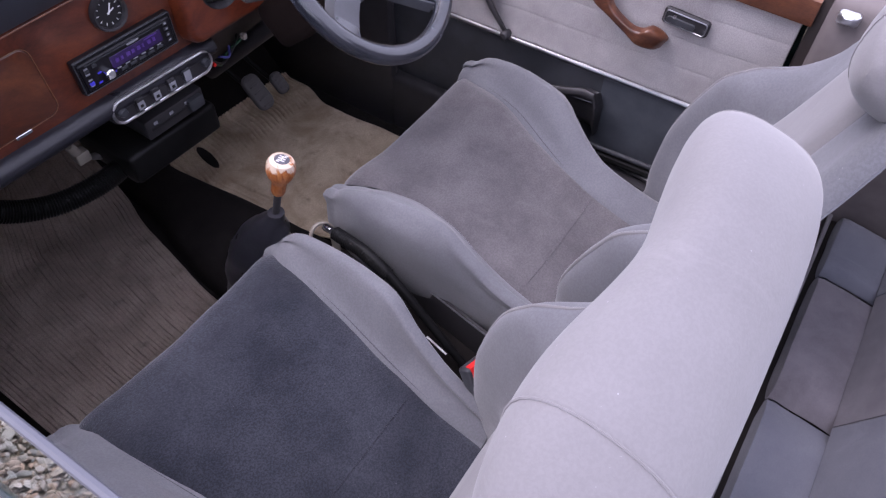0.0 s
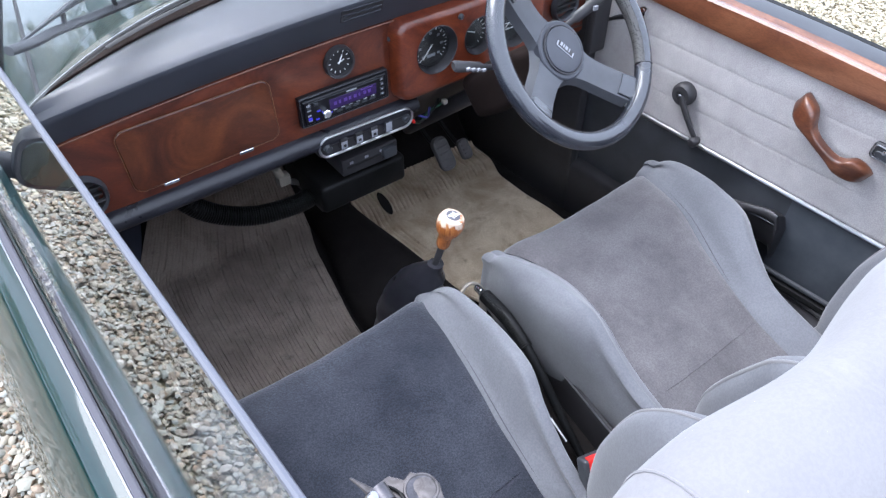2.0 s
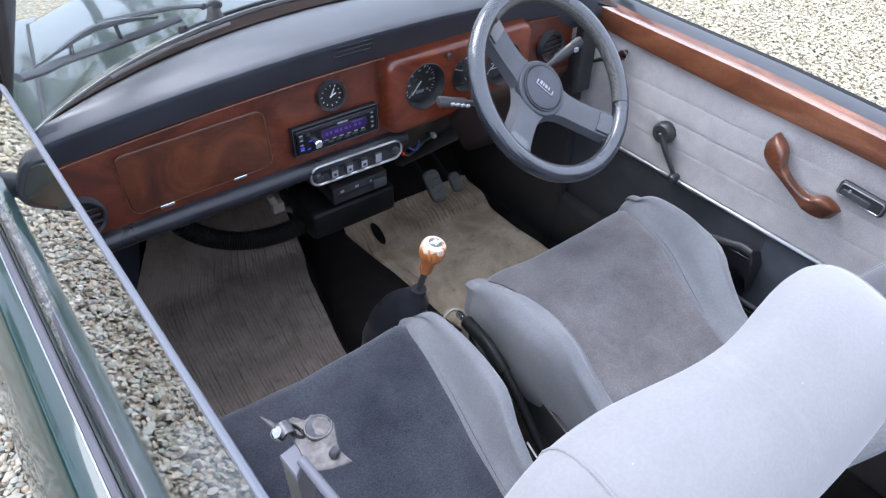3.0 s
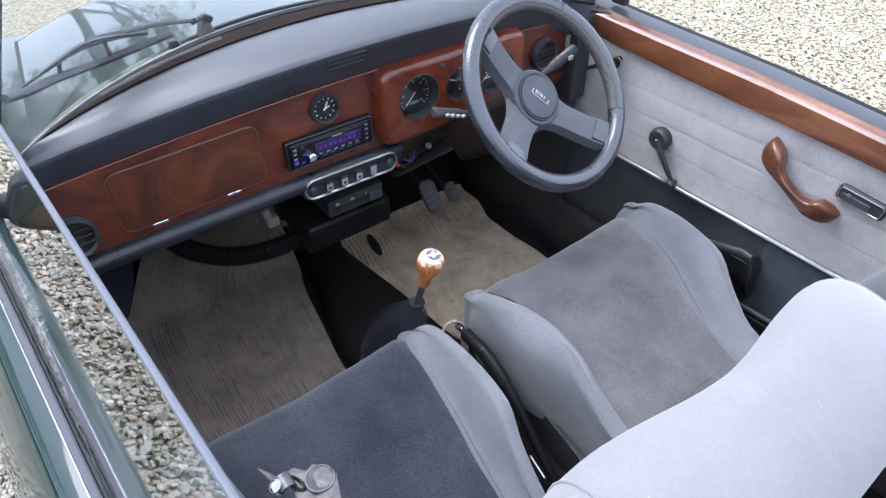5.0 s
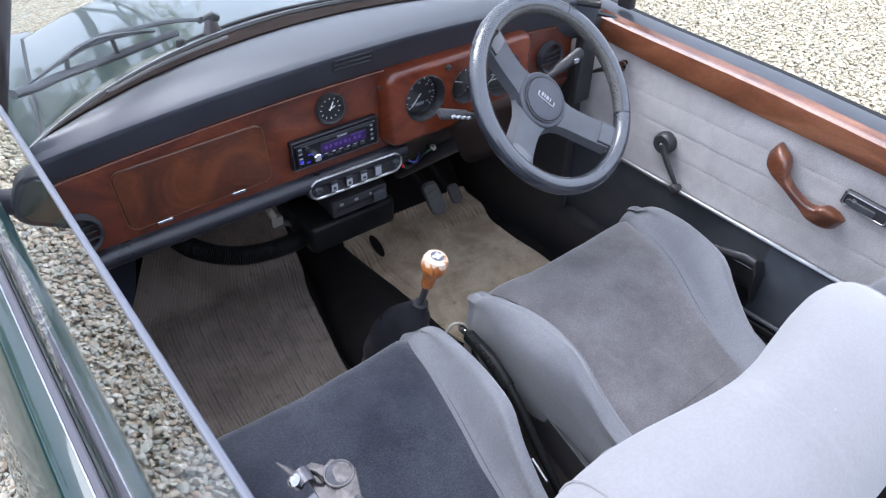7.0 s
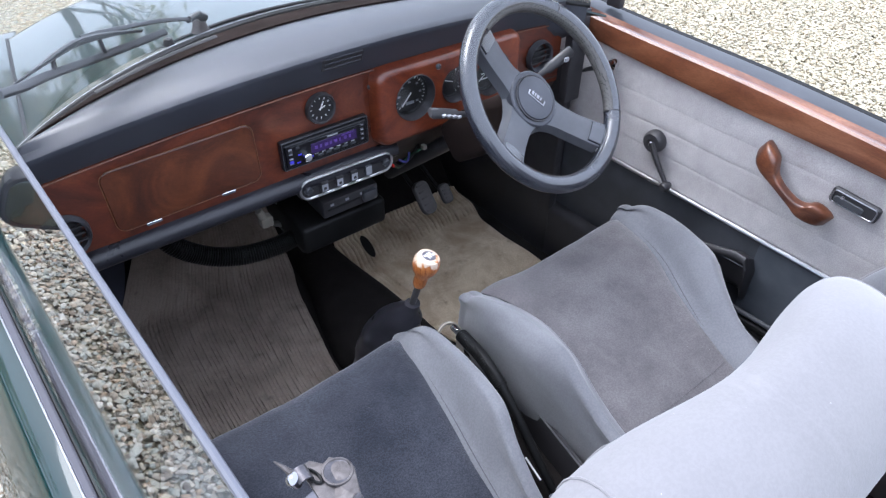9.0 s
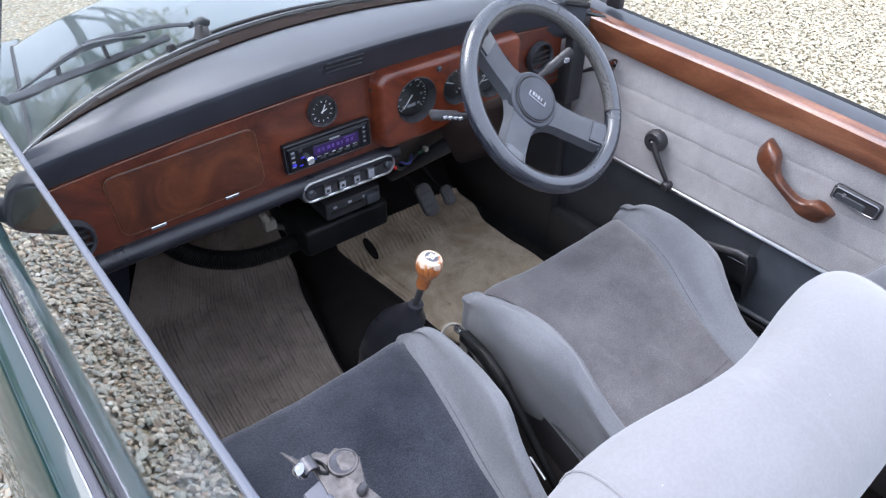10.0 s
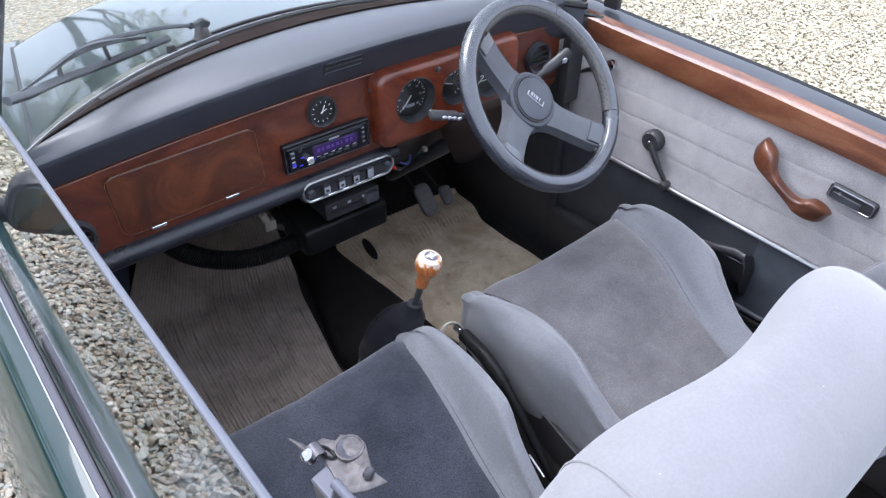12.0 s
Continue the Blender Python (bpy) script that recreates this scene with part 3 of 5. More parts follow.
def cap_ring(y):
    top = cap_top(y)
    low = glide([(-0.92, 0.817), (-0.73, 0.8245), (-0.60, 0.8305), (-0.45, 0.835), (-0.18, 0.846), (0.07, 0.862)], y)
    sec = [(DX + 0.016, low + 0.002), (DX - 0.003, low), (DX - 0.0085, low + 0.003), (DX - 0.0105, low + 0.012), (DX - 0.0105, top - 0.014), (DX - 0.0085, top - 0.003), (DX - 0.004, top + 0.0006), (DX + 0.004, top), (DX + 0.011, top - 0.002), (DX + 0.017, top + 0.0005), (DX + 0.0225, top + 0.003), (DX + 0.0245, top + 0.001), (DX + 0.0245, low + 0.02)]
    return [Vector((x, y, z)) for x, z in sec]


part("capping", loft([cap_ring(-0.915 + 0.985 * i / 40) for i in range(41)]), M_CAP, door, "polished walnut door capping")
LENGTHS = [-0.915 + 0.985 * i / 30 for i in range(31)]
part("waist_seal", loft([[Vector((DX + x, y, cap_top(y) + z)) for x, z in ((0.0248, -0.03), (0.0248, -0.004), (0.027, 0.0), (0.031, 0.0015), (0.064, 0.0045), (0.070, 0.0045), (0.0728, 0.001), (0.0728, -0.03))] for y in LENGTHS]), M_SATIN, door, "dark grey waist seal")
part("waist_trim", loft([[Vector((DX + x, y, cap_top(y) + z)) for x, z in ((0.0732, -0.03), (0.0732, 0.0), (0.0755, 0.003), (0.086, 0.004), (0.090, 0.001), (0.091, -0.03))] for y in LENGTHS]), M_GAITER, door, "black rubber lip along the waist")
part("front_guide", box((DX + 0.046, -0.075, 0.915), (DX + 0.066, -0.035, 1.20), 0.005, 2), M_BLACK, door, "dark front window guide")

# winder
wind = part("window_winder", lathe([(0.001, 0), (0.026, 0), (0.027, 0.005), (0.0255, 0.018), (0.021, 0.023), (0.010, 0.0235), (0.009, 0.021), (0.001, 0.021)], 28, Matrix.Translation((DX, -0.282, 0.687)) @ pose(0, 0, 0, 0, -90, 0)), M_BLACK, door, "black plastic window winder")
part("arm", sweep(curve([(DX - 0.021, -0.282, 0.687), (DX - 0.024, -0.310, 0.652), (DX - 0.022, -0.342, 0.611)], 10), lambda t: 0.0125 - 0.003 * t, 12, flat=0.55), M_BLACK, wind)
part("knob", lathe([(0.001, 0), (0.008, 0), (0.011, 0.008), (0.0115, 0.02), (0.008, 0.025), (0.001, 0.026)], 20, Matrix.Translation((DX - 0.014, -0.348, 0.605)) @ pose(0, 0, 0, 0, -90, 0)), M_BLACK, wind)
part("screw", lathe([(0.001, 0), (0.004, 0), (0.003, 0.002), (0.001, 0.002)], 12, Matrix.Translation((DX - 0.0235, -0.282, 0.687)) @ pose(0, 0, 0, 0, -90, 0)), M_STEEL, wind)
# pull handle: two angular blocks joined by a slim straight bar
def handle_ring(a, lo, hi, xc, hd):
    along_, up_ = Vector((0, -0.894, -0.447)), Vector((0, -0.447, 0.894))
    mid = Vector((0, -0.528, 0.7560)) + along_ * (a * 0.94) + up_ * ((lo + hi) / 2 * 0.94)
    ring = []
    for k in range(16):
        t = 6.28319 * (k + 0.5) / 16
        c, s_ = math.cos(t), math.sin(t)
        ring.append(mid + up_ * ((hi - lo) / 2 * 0.92 * math.copysign(abs(c) ** 0.42, c)) + Vector((xc + hd * math.copysign(abs(s_) ** 0.5, s_), 0, 0)))
    return ring


stations = [(-0.024, 0.020, 0.046, 0.641, 0.006), (-0.020, 0.016, 0.050, 0.638, 0.012), (-0.006, 0.006, 0.052, 0.630, 0.017), (0.014, 0.003, 0.052, 0.623, 0.017), (0.026, 0.004, 0.046, 0.619, 0.015), (0.042, 0.006, 0.030, 0.616, 0.0125), (0.060, 0.007, 0.024, 0.614, 0.0115), (0.085, 0.006, 0.0225, 0.613, 0.011),
            (0.108, 0.004, 0.024, 0.614, 0.0115), (0.124, 0.001, 0.032, 0.616, 0.0135), (0.134, -0.001, 0.046, 0.620, 0.0155), (0.152, 0.0, 0.047, 0.628, 0.016), (0.168, 0.005, 0.043, 0.635, 0.013), (0.177, 0.012, 0.038, 0.642, 0.006)]
fine = []
for axis in range(5):
    fine.append([p.x for p in curve([(st[axis], 0, 0) for st in stations], 52)])
part("pull_handle", loft([handle_ring(*v) for v in zip(*fine)]), M_PULL, door, "carved varnished wood pull handle")
# latch
latch = part("latch", plate(0.090, 0.033, 0.008, 0.008, (0, 0, 0), 0.003, m=Matrix()), M_BLACK, door, "black recessed door latch", m=Matrix.Translation((DX - 0.001, -0.714, 0.756)) @ pose(0, 0, 0, 0, 0, -90) @ pose(0, 0, 0, 0, 4, 0))
part("surround", frame_ring(0.081, 0.025, 0.006, 0.0013, (0, -0.0085, 0)), M_STEEL, latch)
part("lever", plate(0.055, 0.012, 0.005, 0.003, (-0.008, -0.008, -0.003), 0.001), M_SATIN, latch)
part("lock_mark", lathe([(0.001, 0), (0.004, 0), (0.003, 0.002), (0.001, 0.002)], 12, Matrix.Translation((-0.022, -0.010, 0.004)) @ pose(0, 0, 0, 90, 0, 0)), M_CHROME, latch)
# front mirror adjuster on the card
adj = part("mirror_adjuster", sweep(curve([(DX, -0.035, 0.765), (DX - 0.016, -0.075, 0.79), (DX - 0.022, -0.125, 0.812)], 10), lambda t: 0.004 + 0.003 * t, 10), M_BLACK, door, "slim black lever with chrome tip")
part("tip", lathe([(0.001, 0), (0.012, 0), (0.014, 0.006), (0.012, 0.014), (0.001, 0.016)], 18, Matrix.Translation((DX - 0.010, -0.135, 0.822)) @ pose(0, 0, 0, 0, -90, 0)), M_CHROME, adj)

# the passenger's door, glass half raised
pdoor = tagged(new("passenger_door"), "passenger's door with dark green skin and half-raised glass", "car door")
part("outer_skin", outer_skin(lambda p, v, y: -along(p, v, 0) - 0.044 * (y + 0.41)), M_PAINT, pdoor, "glossy dark green outer skin")
# this door's inside lies in shade, put into the dark colours here
part("inner_panel", box((-0.596, -0.90, 0.30), (-0.572, 0.05, 0.79), 0.004), M_SATIN, pdoor, "inner door panel, coloured dark for shade")
part("capping", box((-0.596, -0.90, 0.80), (-0.570, 0.05, 0.845), 0.008, 3), M_BLACK, pdoor, "door capping, coloured black for shade")
GLX, GLZ = -0.627, 0.900          # foot of the glass
GTOP = 1.15


def pane_point(y, z):
    """On the inward-leaning pane; its ends run a little out towards the front."""
    k = (z - GLZ) / (GTOP - GLZ)
    return Vector((GLX + k * (-0.5645 - GLX) - 0.044 * y, y, z))


def FRONT(z):
    return 0.0 - 1.05 * max(0, z - 0.90)


def pane(u, v):
    z = 0.80 + (GTOP - 0.80) * v
    front = FRONT(z) - 0.025 * max(0, (v - 0.93) / 0.07) ** 2
    return pane_point(-0.885 + (front + 0.885) * u, z)


bm = sheet(pane, 16, 16, 0.0045)
pg = part("window_glass", bm, M_GLASS, pdoor, "half-raised clear door glass reflecting the gravel", smooth=False)
pg.visible_shadow = False
edge = [pane_point(-0.885 + (FRONT(GTOP) - 0.028 + 0.885) * i / 40, GTOP) for i in range(41)] + [pane_point(FRONT(GTOP - 0.004) - 0.012, GTOP - 0.005), pane_point(FRONT(GTOP - 0.02) - 0.002, GTOP - 0.02)]
part("glass_edge", sweep([p + Vector((0.002, 0, 0.0005)) for p in edge], 0.0028, 8), mat("ground_glass_edge", (0.105, 0.11, 0.132), 0.45), pdoor, "pale ground edge of the glass")
part("waist_seal", loft([[pane_point(y, GLZ) + Vector((x, 0, z)) for x, z in ((-0.001, -0.01), (-0.001, 0.0015), (-0.0025, 0.002), (-0.004, -0.001), (-0.004, -0.01))] for y in [-0.90 + 0.97 * i / 20 for i in range(21)]]), M_RUBBER, pdoor, "black outer seal")
part("waist_trim", loft([[pane_point(y, GLZ) + Vector((x, 0, z)) for x, z in ((-0.004, -0.012), (-0.004, 0.0015), (-0.006, 0.003), (-0.0115, 0.002), (-0.0125, 0.0005), (-0.0125, -0.012))] for y in [-0.90 + 0.97 * i / 20 for i in range(21)]]), M_TRIM, pdoor, "grey waist trim strip")
part("trim_bead", sweep([pane_point(-0.90 + 0.97 * i / 20, GLZ) + Vector((-0.0135, 0, -0.0005)) for i in range(21)], 0.0010, 8), M_ALLOY, pdoor, "thin bright bead along the trim")
part("front_guide", sweep([pane_point(FRONT(z) + 0.008, z) + Vector((-0.004, 0, 0)) for z in (0.86, 0.92, 0.98, 1.05, 1.13)], 0.007, 8), M_BLACK, pdoor, "dark front window guide")
# wing mirror
mir = part("wing_mirror", loft([[Vector((x * k, y, z * k)) for x, z in stadium(0.128, 0.088, 0.030, 7)] for y, k in ((-0.030, 0.95), (-0.026, 1.0), (0.0, 1.0), (0.022, 0.92), (0.038, 0.72), (0.046, 0.4))]), M_BLACK, pdoor, "black door mirror", m=pose(-0.744, 0.020, 0.905, 0, 0, 10))
part("mirror_pane", plate(0.112, 0.072, 0.024, 0.002, (0, -0.0295, 0)), M_MIRROR, mir, "silvered mirror pane")
part("mirror_foot", sweep(curve([(0.04, 0.01, -0.025), (0.075, 0.03, -0.035), (0.098, 0.045, -0.045)], 10), lambda t: 0.022 - 0.004 * t, 12, flat=0.8), M_BLACK, mir)
# rear guide post
POST = ((-0.523, -0.904), (-0.5155, -0.9025), (-0.5148, -0.9085), (-0.522, -0.915))
post = part("window_post", loft([[Vector((x, y, z)) for x, y in POST] for z in (0.86, 1.0, 1.12, 1.2515)]), M_BLACK, pdoor, "slim dark rear window post", smooth=False)
pm_ = Vector((sum(p[0] for p in POST) / 4, sum(p[1] for p in POST) / 4, 0))
part("post_cap", loft([[pm_ + (Vector((x, y, 0)) - pm_) * k + Vector((0, 0, z)) for x, y in POST] for k, z in ((1.03, 1.2515), (1.06, 1.2522), (1.06, 1.2536), (0.98, 1.2545), (0.86, 1.2546))]), M_CAPGREY, post, "flat grey cap", smooth=False)


# ---- dashboard ----
dash = tagged(new("dashboard"), "walnut dashboard with padded black top and round dials", "dashboard")
DY = -0.012


def wood_top(x):
    return 0.925 - 0.085 * (x - 0.02) ** 2


def board(u, v):
    x = -0.60 + 1.185 * u
    return Vector((x, DY, 0.750 + (wood_top(x) - 0.750) * v))


part("fascia", sheet(board, 40, 8, 0.012), M_WOOD, dash, "lacquered walnut fascia")


def pad_ring(x):
    zt, yb = wood_top(x), screen_y(x)
    ze = zt + 0.051 + 0.008 * max(0, 1 - ((x - 0.05) / 0.65) ** 2)
    zb = 0.982 - 0.03 * (x / 0.55) ** 2
    sec = [(DY + 0.02, zt - 0.004), (DY - 0.003, zt - 0.002), (DY - 0.007, zt + 0.003), (DY - 0.028, ze - 0.010), (DY - 0.0325, ze - 0.003), (DY - 0.0325, ze + 0.002), (DY - 0.029, ze + 0.006), (DY - 0.022, ze + 0.009)]
    y0, z0 = DY - 0.022, ze + 0.009
    for k in range(1, 9):
        t = k / 8
        sec.append((y0 + (yb - 0.006 - y0) * t, z0 + (zb - z0) * t + 0.016 * math.sin(math.pi * t ** 0.8) * (1 - t * 0.3)))
    sec += [(yb, zb - 0.06), (DY + 0.03, zt - 0.06)]
    return [Vector((x, y, z)) for y, z in sec]


part("padded_top", loft([pad_ring(-0.60 + 1.185 * i / 48) for i in range(49)]), M_VINYL, dash, "black padded vinyl dash top")
# demister slots near the glass
for x0, x1 in ((-0.40, -0.17), (0.20, 0.45)):
    pts = []
    for i in range(13):
        x = x0 + (x1 - x0) * i / 12
        ring = pad_ring(x)
        pts.append(ring[13] * 0.6 + ring[14] * 0.4 + Vector((0, 0, 0.0060)))
    part("demister_slot", sweep(pts, 0.006, 8, flat=0.35), M_BLACK, dash, "long black demister slot")
# grille in the middle of the roll
gx = -0.02
gr = part("vent_grille", plate(0.085, 0.034, 0.003, 0.0016, (0, 0, 0), 0.0008), M_BLACK, dash, "black slotted grille", m=pose(gx + 0.010, DY - 0.0240, 0.967, 25, 0, 0))
for k in range(3):
    part("slat", box((-0.038, -0.0034, -0.0125 + 0.0115 * k), (0.038, -0.0012, -0.0105 + 0.0115 * k), 0.0006), M_VINYL, gr)
# lower padded rail
def rail_ring(x):
    r = 0.022
    return [Vector((x, DY + 0.004 - r * 1.15 * max(-0.4, math.cos(6.28319 * k / 14)), 0.734 + r * 0.9 * math.sin(6.28319 * k / 14))) for k in range(14)]


part("lower_rail", loft([rail_ring(-0.60 + 0.705 * i / 16) for i in range(17)]), M_RAIL, dash, "black padded lower rail")
part("trim_line", sweep([(-0.60 + 1.185 * i / 30, DY - 0.004, wood_top(-0.60 + 1.185 * i / 30) - 0.006) for i in range(31)], 0.0012, 6), M_CAP, dash)

part("demister_band", sheet(lambda u, v: (lambda r: r[12] + (r[15] - r[12]) * v + Vector((0, 0, 0.0008 + 0.0030 * math.sin(3.14 * v))))(pad_ring(-0.585 + 1.15 * u)), 48, 6, 0.003), M_BAND, dash, "matt dark brown band along the windscreen")
part("end_trim", box((0.586, -0.048, 0.70), (0.636, -0.022, 0.925), 0.004), M_BLACK, dash, "black end trim of the dash")
part("knee_panel", sheet(lambda u, v: Vector((0.095 + 0.49 * u, DY + 0.004 + 0.10 * v ** 1.3, 0.765 - 0.145 * v + 0.01 * math.sin(3.14 * u))), 16, 10, 0.006), M_PILLAR, dash, "dark brown panel under the dials")
# glovebox lid
GX, GZ, GW, GH = -0.320, 0.8305, 0.257, 0.114
lid = part("glovebox_lid", plate(GW, GH, 0.017, 0.004, (GX, DY - 0.002, GZ), 0.001, m=pose(0, 0, 0, 0, -1.3, 0)), M_BURR, dash, "burr walnut glovebox lid")
part("inlay_line", frame_ring(GW + 0.003, GH + 0.003, 0.018, 0.00045, (GX, DY - 0.0052, GZ), 10, pose(0, 0, 0, 0, -1.3, 0)), mat("pale_inlay", (0.17, 0.085, 0.038), 0.5), lid, "thin pale inlay line")
for hx in (-0.391, -0.256):
    part("hinge", plate(0.026, 0.0055, 0.001, 0.004, (hx, DY - 0.004, 0.7705 + (hx + 0.33) * 0.03), 0.0006), M_CHROME, lid, "small bright hinge")

# round vents
def round_vent(x, z, r):
    v = part("air_vent", lathe([(r * 0.82, -0.004), (r * 0.84, 0.012), (r * 0.95, 0.016), (r, 0.011), (r * 1.03, 0.0), (r * 0.9, -0.004)], 36), M_SATIN, dash, "round black eyeball vent", m=pose(x, DY - 0.002, z, 90, 0, 0))
    part("vent_ball", lathe([(0.0005, 0.004), (r * 0.5, 0.001), (r * 0.8, -0.004)], 28), M_RUBBER, v)
    for k in (-1, 0, 1):
        part("louvre", box((-r * 0.75, r * 0.36 * k - 0.001, 0.004), (r * 0.75, r * 0.36 * k + 0.0015, 0.012), 0.0008), M_BLACK, v)
    return v


round_vent(-0.522, 0.800, 0.036)
round_vent(0.509, 0.833, 0.036)

# clock
clock = part("clock", lathe([(0.024, 0.002), (0.025, 0.010), (0.0285, 0.011), (0.030, 0.007), (0.0305, 0.0), (0.02, -0.002)], 40), M_BLACK, dash, "round black clock with white ticks", m=pose(-0.055, DY - 0.001, 0.877, 90, 0, 0))
part("clock_face", lathe([(0.0005, 0.003), (0.0245, 0.003), (0.0245, 0.002), (0.0005, 0.002)], 32), M_DIAL, clock)


def ticks(owner, r, n, a0, a1, h, w=0.0012, ln=0.004):
    for k in range(n):
        a = radians(a0 + (a1 - a0) * k / max(1, n - 1))
        m = pose(r * math.cos(a), r * math.sin(a), h, 0, 0, math.degrees(a))
        part("tick", box((-ln / 2, -w / 2, 0), (ln / 2, w / 2, 0.0006), m=m), M_WHITE, owner, smooth=False)


def needle(owner, r, a, h, w=0.0018):
    part("needle", box((-0.004, -w / 2, 0), (r, w / 2, 0.001), m=pose(0, 0, h, 0, 0, a)), M_WHITE, owner, smooth=False)


ticks(clock, 0.0195, 12, 0, 330, 0.003)
needle(clock, 0.014, 62, 0.0042)
needle(clock, 0.010, 20, 0.0048)

# radio
radio = part("radio", plate(0.187, 0.060, 0.003, 0.012, (0, 0, 0), 0.002), M_GLOSS, dash, "black car radio with violet display", m=pose(-0.054, DY, 0.806, 0, 0, 0))
part("face", plate(0.176, 0.048, 0.003, 0.006, (0, -0.010, 0), 0.002), M_GLOSS, radio)
part("display", plate(0.100, 0.021, 0.002, 0.001, (0.014, -0.0158, 0.002), 0.0004), M_SCREEN, radio, "dim violet display")
for k, w_ in enumerate((0.006, 0.004, 0.007, 0.005, 0.006, 0.003, 0.006, 0.005)):
    part("lit_segment", box((-0.028 + 0.0105 * k, -0.0174, -0.001), (-0.028 + 0.0105 * k + w_, -0.0166, 0.0055)), M_GLOW, radio, smooth=False)
part("lit_segment", box((0.030, -0.0174, 0.0085), (0.056, -0.0166, 0.0105)), M_GLOW, radio, smooth=False)
for kx, kz in ((-0.060, -0.001), (-0.036, -0.013), (-0.064, -0.0165)):
    part("lit_key", box((kx - 0.0035, -0.0175, kz - 0.0014), (kx + 0.0035, -0.0160, kz + 0.0014), 0.0004), M_BLUE, radio, "blue lit key")
part("volume_knob", lathe([(0.0005, 0.012), (0.0065, 0.012), (0.0085, 0.010), (0.009, 0.0), (0.0005, 0)], 28, Matrix.Translation((-0.048, -0.016, -0.008)) @ pose(0, 0, 0, 90, 0, 0)), M_CHROME, radio, "chrome volume knob")
part("bezel", frame_ring(0.184, 0.057, 0.003, 0.0009, (0, -0.0122, 0), 4), M_SATIN, radio, "thin dark grey bezel")
for k in range(4):
    part("print_bar", box((0.074, -0.0180, -0.0145 + 0.010 * k), (0.078, -0.0174, -0.0120 + 0.010 * k)), M_GREY, radio, smooth=False)
    part("print_bar", box((-0.082, -0.0174, -0.016 + 0.010 * k), (-0.075, -0.0160, -0.0135 + 0.010 * k)), M_GREY, radio, smooth=False)
for k in range(6):
    part("print_bar", box((-0.030 + 0.016 * k, -0.0172, -0.0115), (-0.022 + 0.016 * k, -0.0160, -0.0100)), M_GREY, radio, smooth=False)
for k in range(5):
    part("key", box((-0.024 + 0.018 * k, -0.0175, -0.0185), (-0.012 + 0.018 * k, -0.0155, -0.0135), 0.0006), M_SATIN, radio)
for kx, kz in ((-0.078, -0.012), (-0.078, 0.010), (-0.063, 0.014)):
    part("key", box((kx - 0.004, -0.0175, kz - 0.003), (kx + 0.004, -0.0155, kz + 0.003), 0.0006), M_BLUE if kz < 0 else M_SATIN, radio, "blue lit key" if kz < 0 else "")
for k in range(4):
    part("key", box((0.072, -0.0175, -0.016 + 0.010 * k), (0.080, -0.0155, -0.010 + 0.010 * k), 0.0006), M_SATIN, radio)
part("print_bar", box((0.0, -0.0174, 0.0155), (0.022, -0.0158, 0.0185)), M_GREY, radio, smooth=False)
part("trim_line", box((-0.078, -0.0172, 0.0185), (0.078, -0.016, 0.0205), 0.0004), M_SATIN, radio)

# switch panel
sw = part("switch_panel", plate(0.224, 0.050, 0.0245, 0.014, (0, 0, 0), 0.003), M_BLACK, dash, "black switch panel in a bright bead", m=pose(-0.019, DY - 0.004, 0.722, 0, 1.0, 0))
part("bead", frame_ring(0.212, 0.042, 0.0205, 0.0027, (0, -0.0145, 0), 12), M_BRIGHT, sw, "bright bead")
for k in range(4):
    s = part("rocker", box((-0.056 + 0.034 * k - 0.008, -0.021, -0.013), (-0.056 + 0.034 * k + 0.008, -0.013, 0.010), 0.002), M_BLACK if k < 3 else M_SATIN, sw, "black rocker switch with pale mark")
    part("mark", box((-0.056 + 0.034 * k - 0.0068, -0.0216, -0.0115), (-0.056 + 0.034 * k + 0.0068, -0.0205, 0.004 if k < 3 else 0.008), 0.0004), M_GREY, s, smooth=False)
    if k < 3:
        part("symbol", box((-0.056 + 0.034 * k - 0.003, -0.0221, -0.0075), (-0.056 + 0.034 * k + 0.003, -0.0212, -0.002)), M_DIAL, s, smooth=False)
for kx in (-0.090, 0.090):
    part("push_knob", lathe([(0.0005, 0.010), (0.006, 0.010), (0.008, 0.007), (0.0085, 0), (0.0005, 0)], 20, Matrix.Translation((kx, -0.013, 0)) @ pose(0, 0, 0, 90, 0, 0)), M_SATIN, sw)
part("red_knob", lathe([(0.0005, 0.008), (0.0025, 0.008), (0.0038, 0.006), (0.0038, 0), (0.0005, 0)], 18, Matrix.Translation((0.112, -0.006, -0.020)) @ pose(0, 0, 0, 90, 0, 0)), M_RED, sw, "small red pull knob")

# binnacle
bx0, bx1, bz0, bz1 = 0.052, 0.428, 0.757, 0.924
bin_m = pose((bx0 + bx1) / 2, DY + 0.004, (bz0 + bz1) / 2, 0, 0, 0)
BW, BH = bx1 - bx0, bz1 - bz0
rings = []
for d, ins in ((0, 0), (0.026, 0.003), (0.034, 0.007), (0.037, 0.013), (0.0365, 0.017)):
    rings.append([Vector((x, -d, z)) for x, z in stadium(BW - 2 * ins, BH - 2 * ins, 0.026 - ins * 0.6, 8)])
DIALS = ((0.141, 0.850, 0.047), (0.246, 0.848, 0.038), (0.345, 0.844, 0.047))
bm = loft(rings, True, False)
bm.verts.ensure_lookup_table()
bm.edges.ensure_lookup_table()
rim_edges = [e for e in bm.edges if e.is_boundary and all(abs(v.co.y + 0.0365) < 1e-5 for v in e.verts)]
